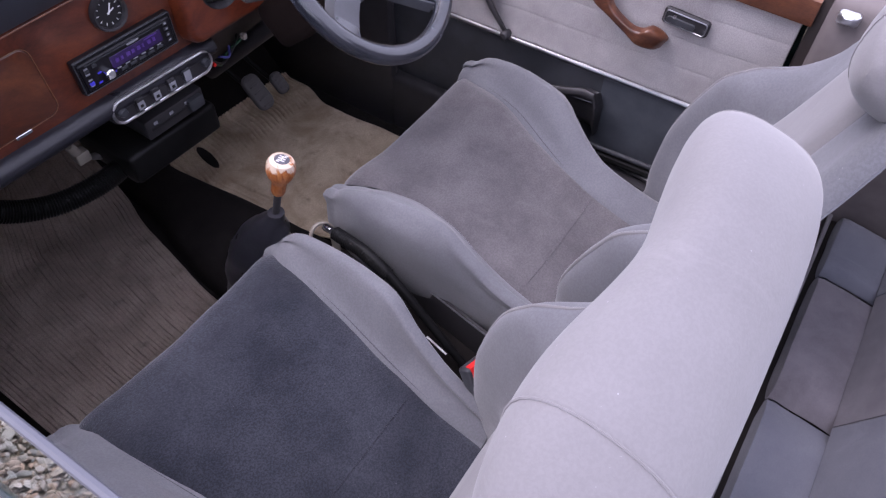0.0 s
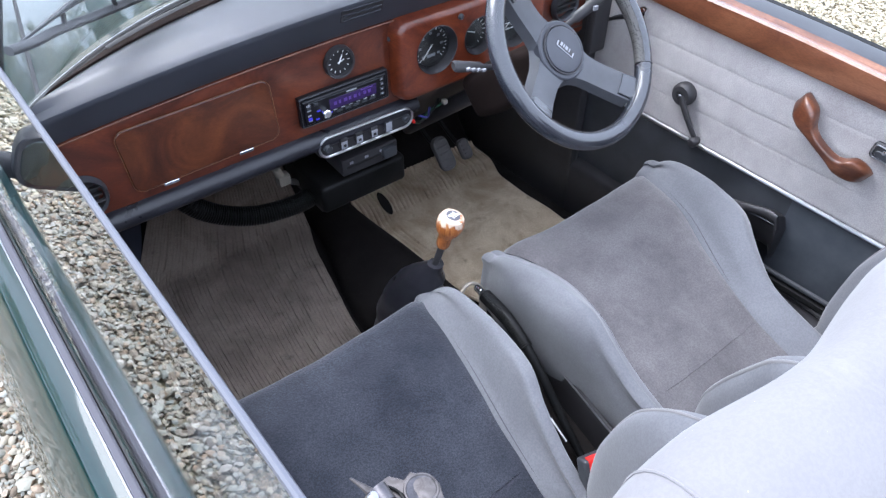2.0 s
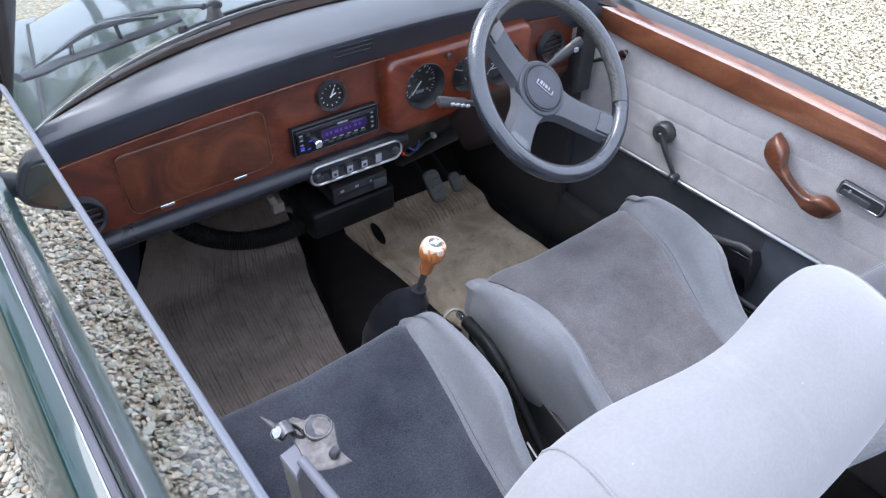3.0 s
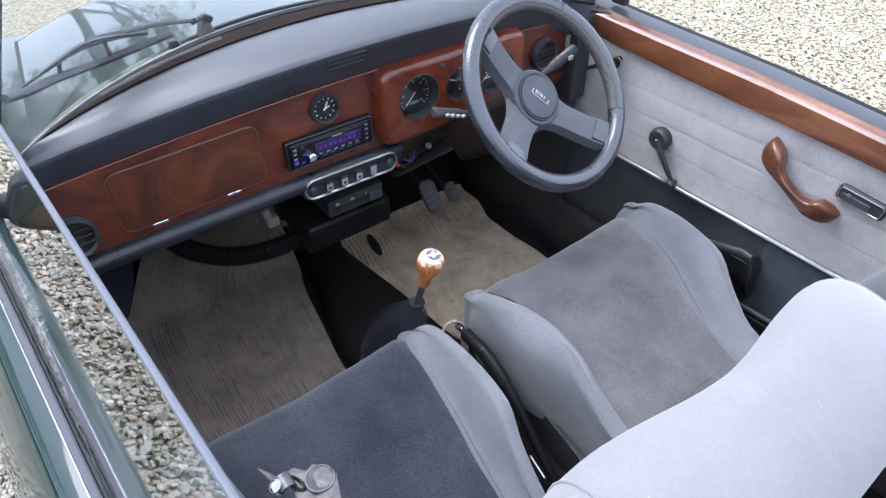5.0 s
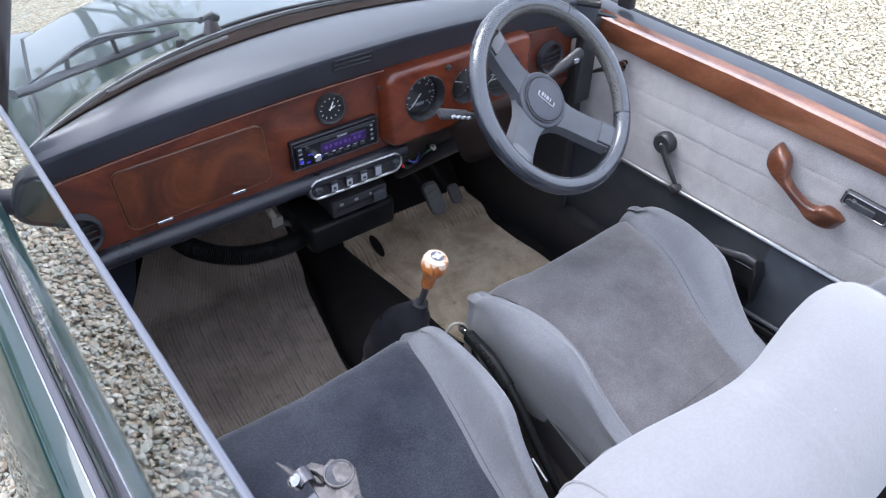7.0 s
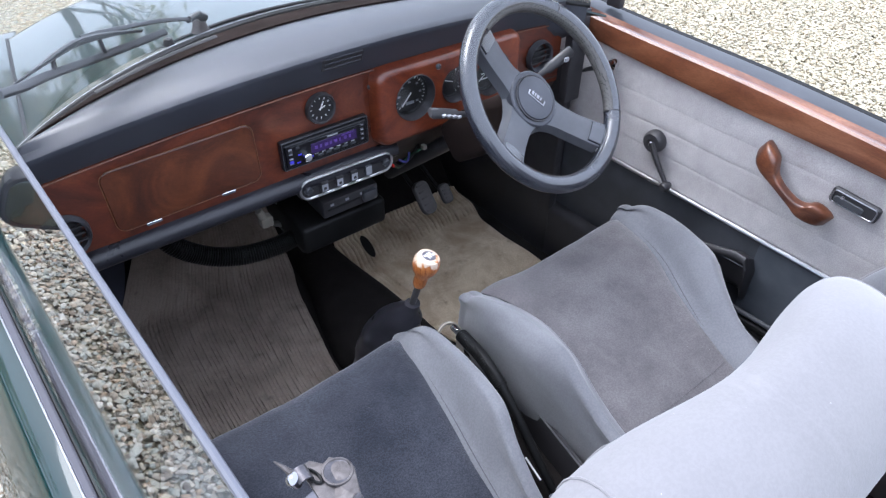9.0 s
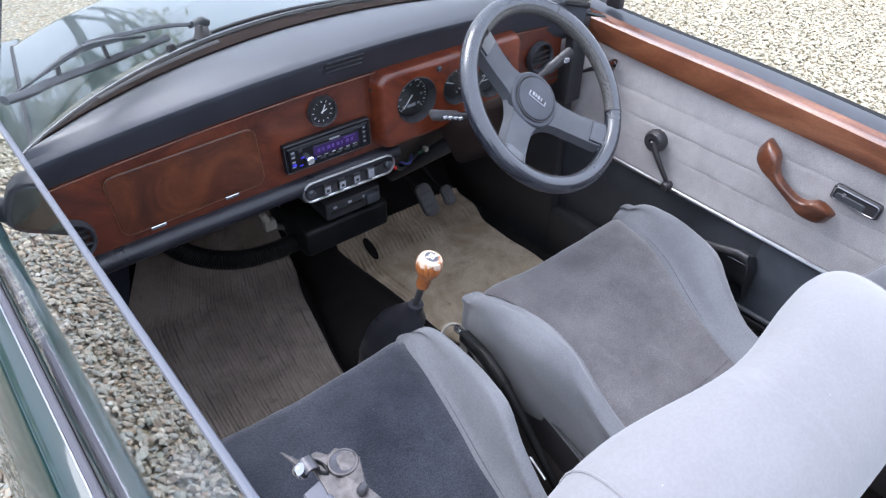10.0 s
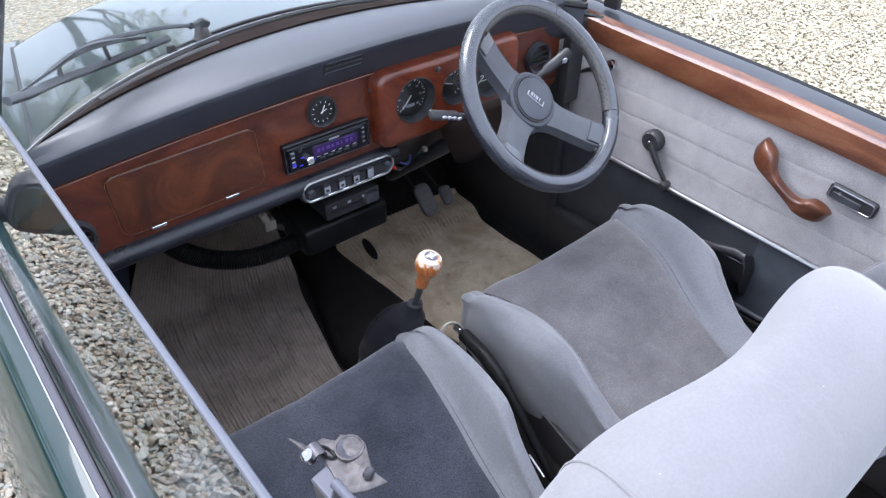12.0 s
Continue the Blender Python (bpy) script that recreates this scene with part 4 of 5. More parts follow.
for hx, hz, hr_ in DIALS:
    cv = [bm.verts.new((hx - (bx0 + bx1) / 2 + hr_ * math.cos(6.28319 * k / 48), -0.0365, hz - (bz0 + bz1) / 2 + hr_ * math.sin(6.28319 * k / 48))) for k in range(48)]
    rim_edges += [bm.edges.new((cv[k], cv[(k + 1) % 48])) for k in range(48)]
bmesh.ops.triangle_fill(bm, use_beauty=True, use_dissolve=False, edges=rim_edges)
part("binnacle", bm, M_BINN, dash, "raised walnut instrument binnacle", m=bin_m)
for hx, hz, hr_ in DIALS:
    part("dial_well", lathe([(0.0005, -0.0245), (hr_ * 0.93, -0.024), (hr_ * 0.97, 0.0), (hr_ * 1.0, 0.0025), (hr_ * 1.03, 0.0015), (hr_ * 1.0, 0.0), (hr_ * 0.99, -0.0265), (0.0005, -0.0265)], 48), M_BLACK, dash, "black dial well", m=pose(hx, DY + 0.004 - 0.0365, hz, 90, 0, 0))


def dial(x, z, r, pale=False):
    d = part("dial", lathe([(r * 0.9, 0.001), (r * 0.93, 0.005), (r, 0.006), (r * 1.04, 0.003), (r * 1.05, -0.004), (r * 0.8, -0.004)], 44), M_BLACK, dash, "round black dial with white figures", m=pose(x, DY - 0.0095, z, 90, 0, 0))
    part("face", lathe([(0.0005, 0.002), (r * 0.9, 0.002), (r * 0.9, 0.0), (0.0005, 0.0)], 36), M_DIAL, d)
    lens = part("lens", lathe([(0.0005, 0.0140), (r * 0.4, 0.0132), (r * 0.75, 0.0108), (r * 0.97, 0.0075), (r * 0.97, 0.0063), (r * 0.75, 0.0093), (r * 0.4, 0.0116), (0.0005, 0.0124)], 40), M_CLEAR, d, "domed clear dial lens")
    lens.visible_shadow = False
    return d


speedo = dial(0.141, 0.850, 0.041)
ticks(speedo, 0.034, 13, 225, -45, 0.002, 0.0016, 0.005)
ticks(speedo, 0.036, 25, 225, -45, 0.002, 0.0008, 0.003)
needle(speedo, 0.030, 228, 0.003, 0.0022)
for k in range(7):
    a_ = radians(225 - 45 * k)
    part("figure", box((0.0255 * math.cos(a_) - 0.003, 0.0255 * math.sin(a_) - 0.0022, 0.002), (0.0255 * math.cos(a_) + 0.003, 0.0255 * math.sin(a_) + 0.0022, 0.0026)), M_GREY, speedo, smooth=False)
part("odometer", box((-0.010, -0.022, 0.002), (0.010, -0.016, 0.003)), M_GREY, speedo, smooth=False)
gauge = dial(0.246, 0.848, 0.033)
ticks(gauge, 0.027, 7, 300, 420, 0.002, 0.0016, 0.006)
needle(gauge, 0.022, 160, 0.003)
tach = dial(0.345, 0.844, 0.041)
for z_, w_ in ((-0.004, 0.030), (-0.016, 0.034)):
    part("print_bar", box((-w_ / 2, z_ - 0.0012, 0.002), (w_ / 2, z_ + 0.0012, 0.0028)), M_WHITE, tach, smooth=False)
ticks(tach, 0.034, 9, 225, -45, 0.002, 0.0016, 0.006)
needle(tach, 0.030, 220, 0.003)
for kx, kz in ((0.194, 0.903), (0.056, 0.886)):
    part("screw", lathe([(0.0005, 0.006), (0.004, 0.006), (0.006, 0.003), (0.006, 0), (0.0005, 0)], 18), M_SATIN, dash, "small dark knob", m=pose(kx, DY - (0.036 if kx > 0.1 else 0.0), kz, 90, 0, 0))

# heater control and box under the dash
heat = tagged(new("heater"), "black under-dash heater box with slider control and hose", "car heater")
ctl = part("slider_control", box((-0.067, -0.02, -0.020), (0.067, 0.06, 0.020), 0.004), M_BLACK, heat, "black slider control", m=pose(-0.004, DY + 0.025, 0.640, 0, 0, 0))
part("slot", box((-0.058, -0.0215, -0.004), (0.022, -0.019, 0.002), 0.0005), M_DIAL, ctl)
part("slider_knob", box((0.026, -0.032, -0.010), (0.058, -0.018, 0.014), 0.003), M_SATIN, ctl, "dark slider knob")
for k in range(3):
    part("symbol", box((-0.050 + 0.036 * k, -0.0222, 0.007), (-0.042 + 0.036 * k, -0.0205, 0.012)), M_GREY, ctl, smooth=False)
hb = part("heater_box", box((-0.121, 0.0, 0.540), (0.086, 0.18, 0.606), 0.010, 3), M_GAITER, heat, "black moulded heater box")
part("lip", box((-0.118, 0.02, 0.532), (0.083, 0.15, 0.550), 0.004), M_BLACK, hb)
path = curve([(-0.10, 0.06, 0.555), (-0.16, 0.065, 0.545), (-0.24, 0.08, 0.548), (-0.31, 0.10, 0.575), (-0.36, 0.12, 0.625), (-0.38, 0.16, 0.70)], 480)
part("hose", sweep(path, lambda t: 0.0205 + 0.0010 * math.sin(t * 480), 14), M_GAITER, heat, "black corrugated hose")
tap = tagged(new("pipe_union"), "small metal pipe union under the dashboard", "pipe fitting")
part("block", box((-0.160, 0.120, 0.555), (-0.132, 0.145, 0.580), 0.004), M_BEIGE, tap)
part("barrel", lathe([(0.0005, 0), (0.009, 0), (0.009, 0.03), (0.006, 0.034), (0.0005, 0.034)], 18, pose(-0.150, 0.132, 0.575, 15, -20, 0)), M_BEIGE, tap)
part("barrel", lathe([(0.0005, 0), (0.007, 0), (0.007, 0.022), (0.0005, 0.022)], 18, pose(-0.128, 0.130, 0.553, 80, 0, 30)), M_STEEL, tap)
part("bracket", box((-0.118, 0.125, 0.560), (-0.112, 0.150, 0.605), 0.001), M_STEEL, tap)
part("under_shelf", box((-0.58, 0.17, 0.60), (0.60, 0.19, 0.78), 0.01, 2), M_CARPET, dash, "dark parcel shelf back")
wires = tagged(new("loose_wires"), "loose coloured wires hanging below the dash", "wires")
for col, pts in (((0.02, 0.10, 0.05), [(0.11, 0.0, 0.68), (0.14, 0.02, 0.655), (0.17, 0.03, 0.665), (0.20, 0.02, 0.68)]), ((0.02, 0.02, 0.02), [(0.10, -0.01, 0.70), (0.13, 0.0, 0.672), (0.18, 0.02, 0.676), (0.22, 0.05, 0.69)]), ((0.06, 0.06, 0.25), [(0.115, -0.015, 0.70), (0.14, -0.01, 0.685), (0.16, 0.01, 0.69)])):
    part("wire", sweep(curve(pts, 18), 0.0025, 6), mat("wire_sleeve", col, 0.4), wires)
part("connector", box((0.192, 0.0, 0.688), (0.202, 0.012, 0.699), 0.002), M_BEIGE, wires)

# ---- steering wheel and column ----
WC = Vector((0.260, -0.278, 0.9188))
tilt = pose(0, 0, 0, 0, 0, 5.9) @ pose(0, 0, 0, 49.8, 0, 0)          # z of the wheel points to the driver
wheel_m = Matrix.Translation(WC) @ tilt
wheel = tagged(new("steering_wheel"), "black leather three-spoke steering wheel with round hub", "steering wheel")
wheel.matrix_world = wheel_m
R = 0.1684
rim = part("rim", sweep([(R * math.cos(6.28319 * k / 96), R * math.sin(6.28319 * k / 96), 0) for k in range(96)], 0.0158, 16, closed=True), M_LEATHER, wheel, "stitched black leather rim")
pts = [((R - 0.0142) * math.cos(6.28319 * k / 400), (R - 0.0142) * math.sin(6.28319 * k / 400), 0.0065 + 0.0022 * (1 if k % 2 else -1)) for k in range(400)]
part("stitching", sweep(pts, 0.0007, 4, closed=True), mat("dark_stitch", (0.085, 0.080, 0.075), 0.8), rim, "zigzag stitching")
arc = [radians(118 - 150 * k / 60) for k in range(61)]
part("perforated_grip", sweep([((R - 0.0062) * math.cos(a), (R - 0.0062) * math.sin(a), 0.0004) for a in arc], 0.0126, 16), M_PERF, rim, "perforated leather along the inside of the rim")
for a_ in (50, -32):
    a = radians(a_)
    part("leather_join", sweep([((R + 0.0160 * math.cos(b)) * math.cos(a), (R + 0.0160 * math.cos(b)) * math.sin(a), 0.0160 * math.sin(b)) for b in [6.28319 * j / 14 for j in range(14)]], 0.0009, 5, closed=True), M_BLACK, rim)
for ang, w0 in ((-51, 0.0215), (119, 0.0190), (210, 0.0225)):
    def spoke(u, v, ang=ang, w0=w0):
        r = 0.026 + (R - 0.012 - 0.026) * u
        w = w0 * (1.0 - 0.16 * math.sin(u * 3.14) + 0.75 * max(0, 0.34 - u) / 0.34 * max(0, 0.34 - u) / 0.34)
        s = (v - 0.5) * 2
        c, sn = math.cos(radians(ang)), math.sin(radians(ang))
        z = -0.049 + 0.032 * u ** 1.7 + 0.0025 * (1 - s * s) ** 0.5 - 0.010 * max(0, abs(s) - 0.8) / 0.2
        return Vector((r * c - s * w * sn, r * sn + s * w * c, z))
    sp = part("spoke", sheet(spoke, 20, 20, 0.012), M_SPOKE, wheel, "dark grey rubber-covered spoke")
    part("spoke_end", sheet(lambda u, v, spoke=spoke: spoke(0.80 + 0.20 * u, 0.04 + 0.92 * v) + Vector((0, 0, 0.0085)), 6, 12, 0.007), M_LEATHER, sp, "stepped leather-wrapped spoke end")
hub = part("hub", lathe([(0.0005, -0.0235), (0.037, -0.0240), (0.0405, -0.0255), (0.0415, -0.030), (0.0505, -0.0305), (0.053, -0.033), (0.054, -0.055), (0.0005, -0.055)], 44), M_HUB, wheel, "round dark hub pad")
part("hub_ring", sweep([(0.0430 * math.cos(6.28319 * k / 48), 0.0430 * math.sin(6.28319 * k / 48), -0.0285) for k in range(48)], 0.0019, 6, closed=True), M_BLACK, hub)
em = part("emblem", box((-0.020, -0.0065, -0.0242), (0.020, 0.0065, -0.0232), 0.0004), M_BLACK, hub, "plain silver emblem", m=pose(0, 0, 0, 0, 0, -57))
for lo, hi in (((-0.020, -0.0065), (-0.0175, 0.004)), ((0.0175, -0.0065), (0.020, 0.004)), ((-0.020, -0.0065), (0.020, -0.0048)), ((-0.013, -0.0015), (-0.0085, 0.0055)), ((-0.006, -0.0015), (-0.0035, 0.0055)), ((-0.001, -0.0015), (0.0045, 0.0055)), ((0.0075, -0.0015), (0.010, 0.0055))):
    part("bar", box((*lo, -0.0234), (*hi, -0.0224)), M_GREY, em, smooth=False)
col = tagged(new("steering_column"), "black plastic column shroud with two stalks", "steering column")
colm = Matrix.Translation(WC) @ tilt
part("shroud", loft([[colm @ Vector((x, y - 0.006, z)) for x, y in stadium(w, h, 0.02, 5)] for z, w, h in ((-0.055, 0.075, 0.070), (-0.10, 0.095, 0.085), (-0.20, 0.10, 0.10), (-0.27, 0.09, 0.09))]), M_BAND, col, "black column shroud")
part("shaft", sweep([colm @ Vector((0, 0, z)) for z in (-0.03, -0.2, -0.6)], 0.018, 10), M_BLACK, col)


def stalk(a, b, label):
    a, b = Vector(a), Vector(b)
    d = b - a
    s = part("stalk", sweep([a, a + d * 0.45, a + d * 0.5, b - d * 0.04, b], lambda t: (0.006, 0.006, 0.010, 0.011, 0.008)[int(round(t * 4))], 10, flat=0.55), M_BLACK, col, label)
    return s


s1 = stalk((0.215, -0.158, 0.838), (0.080, -0.172, 0.8905), "black indicator stalk with white symbols")
for k in range(4):
    part("symbol", box((0.104 + 0.012 * k, -0.1815, 0.8768 - 0.0047 * k), (0.112 + 0.012 * k, -0.176, 0.8812 - 0.0047 * k), 0.0006), M_GREY, s1, smooth=False)
s2 = stalk((0.33, -0.155, 0.86), (0.425, -0.185, 0.926), "black wiper stalk with white symbol")
part("symbol", box((0.398, -0.196, 0.910), (0.408, -0.191, 0.918), 0.0006), M_GREY, s2, smooth=False)

# ---- pedals ----
for name, c, w, h in (("brake_pedal", (0.312, 0.165, 0.415), 0.05, 0.094), ("accelerator_pedal", (0.388, 0.17, 0.395), 0.036, 0.058)):
    p = tagged(new(name), "worn black rubber foot pedal on a steel arm", "pedal")
    p.matrix_world = pose(*c, -38, 0, 6)
    pad = part("pad", plate(w, h, w * 0.42, 0.012, (0, 0, 0), 0.003), M_PAD, p, "worn ribbed rubber pad")
    for k in range(5):
        part("rib", box((-w * 0.30, -0.0145, -h * 0.38 + h * 0.19 * k - 0.003), (w * 0.30, -0.011, -h * 0.38 + h * 0.19 * k + 0.003), 0.001), M_PAD, pad)
    part("arm", sweep(curve([(0, 0.004, 0.0), (0, 0.03, 0.05), (-0.01, 0.05, 0.16), (-0.01, 0.05, 0.24)], 10), 0.006, 8), M_GAITER, p)


# ---- floor mats ----
def floor_height(y):
    return 0.205 + (0.0 if y < 0.36 else 1.15 * (y - 0.36) - 0.02 * (1 - math.exp(-(y - 0.36) * 30)))


def ribbed_mat():
    """Passenger's mat: soft ribs that wander lengthwise."""
    nx, ny = 460, 110
    def fn(u, v):
        y = -0.16 + 0.71 * v
        left = glide([(-0.16, -0.515), (0.25, -0.52), (0.355, -0.514), (0.379, -0.497), (0.407, -0.466), (0.45, -0.424), (0.48, -0.394), (0.55, -0.33)], y)
        right = glide([(-0.16, -0.118), (-0.05, -0.110), (0.12, -0.079), (0.24, -0.056), (0.38, -0.016), (0.55, -0.01)], y) + 0.0010 * noise.noise(Vector((0, y * 30, 0)))
        x = left + (right - left) * u
        ph = u * 48 + 0.14 * noise.noise(Vector((u * 2.5, y * 2.0, 2.0))) + 0.05 * noise.noise(Vector((u * 60, y * 40, 5.0)))
        w = ph % 1.0
        groove = math.exp(-((w - 0.5) / 0.115) ** 2)
        h = 0.012 - 0.0062 * groove * max(0.12, 0.42 + 0.75 * noise.noise(Vector((math.floor(ph) * 3.7, y * 9, 9.0))) + 1.0 * noise.noise(Vector((u * 48, y * 70, 9.0)))) + 0.001 * noise.noise(Vector((x * 9, y * 9, 0)))
        return Vector((x, y, floor_height(y) + h))
    return sheet(fn, nx, ny)


tagged(part("floor_mat", ribbed_mat(), M_MAT), "brown ribbed carpet mat, worn and dusty, on the passenger floor", "floor mat", "floor mats")


def driver_mat():
    nx, ny = 120, 90
    def fn(u, v):
        y = -0.22 + 0.60 * v
        left = lerp([(-0.22, 0.20), (-0.10, 0.160), (0.054, 0.109), (0.20, 0.097), (0.34, 0.125), (0.44, 0.16)], y)
        right = lerp([(-0.22, 0.57), (-0.03, 0.567), (0.10, 0.556), (0.18, 0.556), (0.30, 0.592), (0.44, 0.592)], y)
        x = left + (right - left) * u
        ribbed = max(min(1.0, max(0.0, (v - 0.74) / 0.04)), min(1.0, max(0.0, (0.20 - u) / 0.03)) * (1 if v > 0.45 else 0))
        w = (u * 34 + 0.4 * noise.noise(Vector((u * 4, y * 6, 1)))) % 1.0
        h = 0.010 - 0.0060 * math.exp(-((w - 0.5) / 0.18) ** 2) * ribbed + 0.0035 * noise.noise(Vector((x * 8, y * 8, 4)))
        e = min(u, 1 - u) * 0.45
        h -= 0.004 * math.exp(-e / 0.006)
        return Vector((x, y, floor_height(y) + h))
    return sheet(fn, nx, ny)


dm = tagged(part("floor_mat", driver_mat(), M_DMAT), "beige carpet mat with brown stains on the driver floor", "floor mat", "floor mats")
part("bound_edge", sweep([Vector((lerp([(-0.22, 0.20), (-0.10, 0.160), (0.054, 0.109), (0.20, 0.097), (0.34, 0.125), (0.44, 0.16)], y), y, floor_height(y) + 0.006)) for y in [-0.20 + 0.57 * i / 30 for i in range(31)]], 0.005, 6), M_DMAT, dm)
part("heel_slot", sheet(lambda u, v: Vector((0.208 + (0.014 * math.sqrt(max(0.0, 1 - (2 * v - 1) ** 2))) * (2 * u - 1) - 0.022 * v, 0.345 - 0.11 * v, floor_height(0.345 - 0.11 * v) + 0.0145)), 8, 12), M_CARPET, dm, "dark oval slot")

# ---- gear lever, handbrake ----
gear = tagged(new("gear_lever"), "gear lever with turned wooden knob and black gaiter", "gear lever")
top, foot = Vector((-0.028, -0.312, 0.703)), Vector((-0.092, -0.248, 0.361))
ax = (top - foot).normalized()
rod_lo = top - ax * 0.135
part("rod", sweep([rod_lo - ax * 0.12, rod_lo, top - ax * 0.045], 0.0065, 12), M_BLACK, gear, "black steel rod")
kq = ax.to_track_quat("Z", "Y").to_matrix().to_4x4()
kn = part("knob", lathe([(0.0005, -0.072), (0.0105, -0.072), (0.0125, -0.066), (0.0125, -0.05), (0.0145, -0.042), (0.021, -0.032), (0.0245, -0.020), (0.0240, -0.008), (0.020, 0.0005), (0.013, 0.0035)], 40, Matrix.Translation(top) @ kq), M_KNOBWOOD, gear, "varnished two-tone wooden knob")
part("cap", lathe([(0.0005, 0.0045), (0.011, 0.0045), (0.0135, 0.003), (0.0135, 0.0), (0.0005, 0)], 32, Matrix.Translation(top) @ kq), M_CAPGREY, kn, "grey disc with gear pattern")
for lx, ly, w, h in ((-0.005, 0, 0.0016, 0.012), (0.0, 0, 0.0016, 0.012), (0.005, 0, 0.0016, 0.012), (0, 0, 0.011, 0.0016), (-0.0085, 0.004, 0.0016, 0.005), (0.0085, -0.004, 0.0016, 0.005)):
    part("mark", box((lx - w / 2, ly - h / 2, 0.0046), (lx + w / 2, ly + h / 2, 0.0053), m=Matrix.Translation(top) @ kq @ pose(0, 0, 0, 0, 0, -25)), M_WHITE, kn, smooth=False)
rings = []
for k in range(17):
    t = k / 16
    c = Vector((lerp([(0, -0.060), (0.6, -0.062), (0.85, -0.055), (1, -0.050)], t), lerp([(0, -0.218), (0.35, -0.225), (0.65, -0.242), (0.85, -0.270), (1, -0.291)], t), 0.33 + 0.257 * t))
    r = glide([(0, 0.080), (0.35, 0.070), (0.65, 0.050), (0.85, 0.031), (0.95, 0.019), (1, 0.013)], t) + 0.0022 * math.sin(t * 26)
    rings.append([c + Vector((r * math.cos(a) * (1 + 0.05 * math.sin(3 * a)), r * 1.05 * math.sin(a), 0.004 * math.sin(2 * a + k) * (1 - t))) for a in [6.28319 * i / 28 for i in range(28)]])
part("gaiter", loft(rings), M_RAIL, gear, "black vinyl gaiter")
part("gaiter_flange", lathe([(0.05, 0), (0.084, 0), (0.084, 0.008), (0.074, 0.014), (0.05, 0.014)], 32, pose(-0.060, -0.218, 0.325, 0, 0, 0)), M_RUBBER, gear)

hbk = tagged(new("handbrake"), "black handbrake lever between the front seats", "handbrake")
path = curve([(0.012, -0.36, 0.520), (0.008, -0.44, 0.520), (0.002, -0.52, 0.480), (0.0, -0.63, 0.38), (0.0, -0.74, 0.29)], 30)
part("lever", sweep(path, lambda t: 0.0105 - 0.003 * t, 12), M_GAITER, hbk, "black painted lever")
gp = sweep(curve([(0.012, -0.362, 0.520), (0.008, -0.43, 0.518), (0.004, -0.49, 0.497)], 160), lambda t: 0.0128 + 0.0006 * math.sin(t * 200), 16)
part("grip", gp, M_GAITER, hbk, "ribbed black rubber grip")
part("button", lathe([(0.0005, 0.018), (0.005, 0.018), (0.007, 0.014), (0.007, 0), (0.0005, 0)], 18, Matrix.Translation((0.0125, -0.352, 0.520)) @ pose(0, 0, 0, -90, 0, 0)), M_CHROME, hbk, "chrome release button")
clip_ = tagged(new("belt_loop"), "cream plastic loop beside the gear lever", "plastic loop")
part("loop", sweep(curve([(-0.015, -0.335, 0.44), (-0.018, -0.325, 0.50), (0.005, -0.322, 0.522), (0.03, -0.33, 0.50), (0.03, -0.34, 0.44)], 20), 0.0085, 10, flat=0.4), M_BEIGE, clip_)


# ---- seats ----
def rounded(ring, k=3):
    """A closed ring through the same corners, smoothly rounded."""
    n, out = len(ring), []
    for i in range(n):
        a, b, c, d = ring[i - 1], ring[i], ring[(i + 1) % n], ring[(i + 2) % n]
        for j in range(k):
            t = j / k
            out.append(0.5 * (2 * b + (c - a) * t + (2 * a - 5 * b + 4 * c - d) * t * t + (3 * b - a - 3 * c + d) * t ** 3))
    return out


# half widths of each cushion's outer flanks, front to rear
SIDES = {(1, -1): [(0, 0.252), (0.12, 0.270), (0.45, 0.268), (0.62, 0.250), (1, 0.225)],
         (1, 1): [(0, 0.244), (0.06, 0.252), (0.14, 0.257), (0.30, 0.260), (0.48, 0.251), (0.58, 0.234), (0.66, 0.216), (0.75, 0.205), (1, 0.185)],
         (0, -1): [(0, 0.252), (0.06, 0.262), (0.14, 0.267), (0.37, 0.265), (0.62, 0.253), (1, 0.246)],
         (0, 1): [(0, 0.262), (0.06, 0.270), (0.14, 0.273), (0.33, 0.262), (0.44, 0.240), (0.56, 0.201), (0.71, 0.171), (1, 0.154)]}


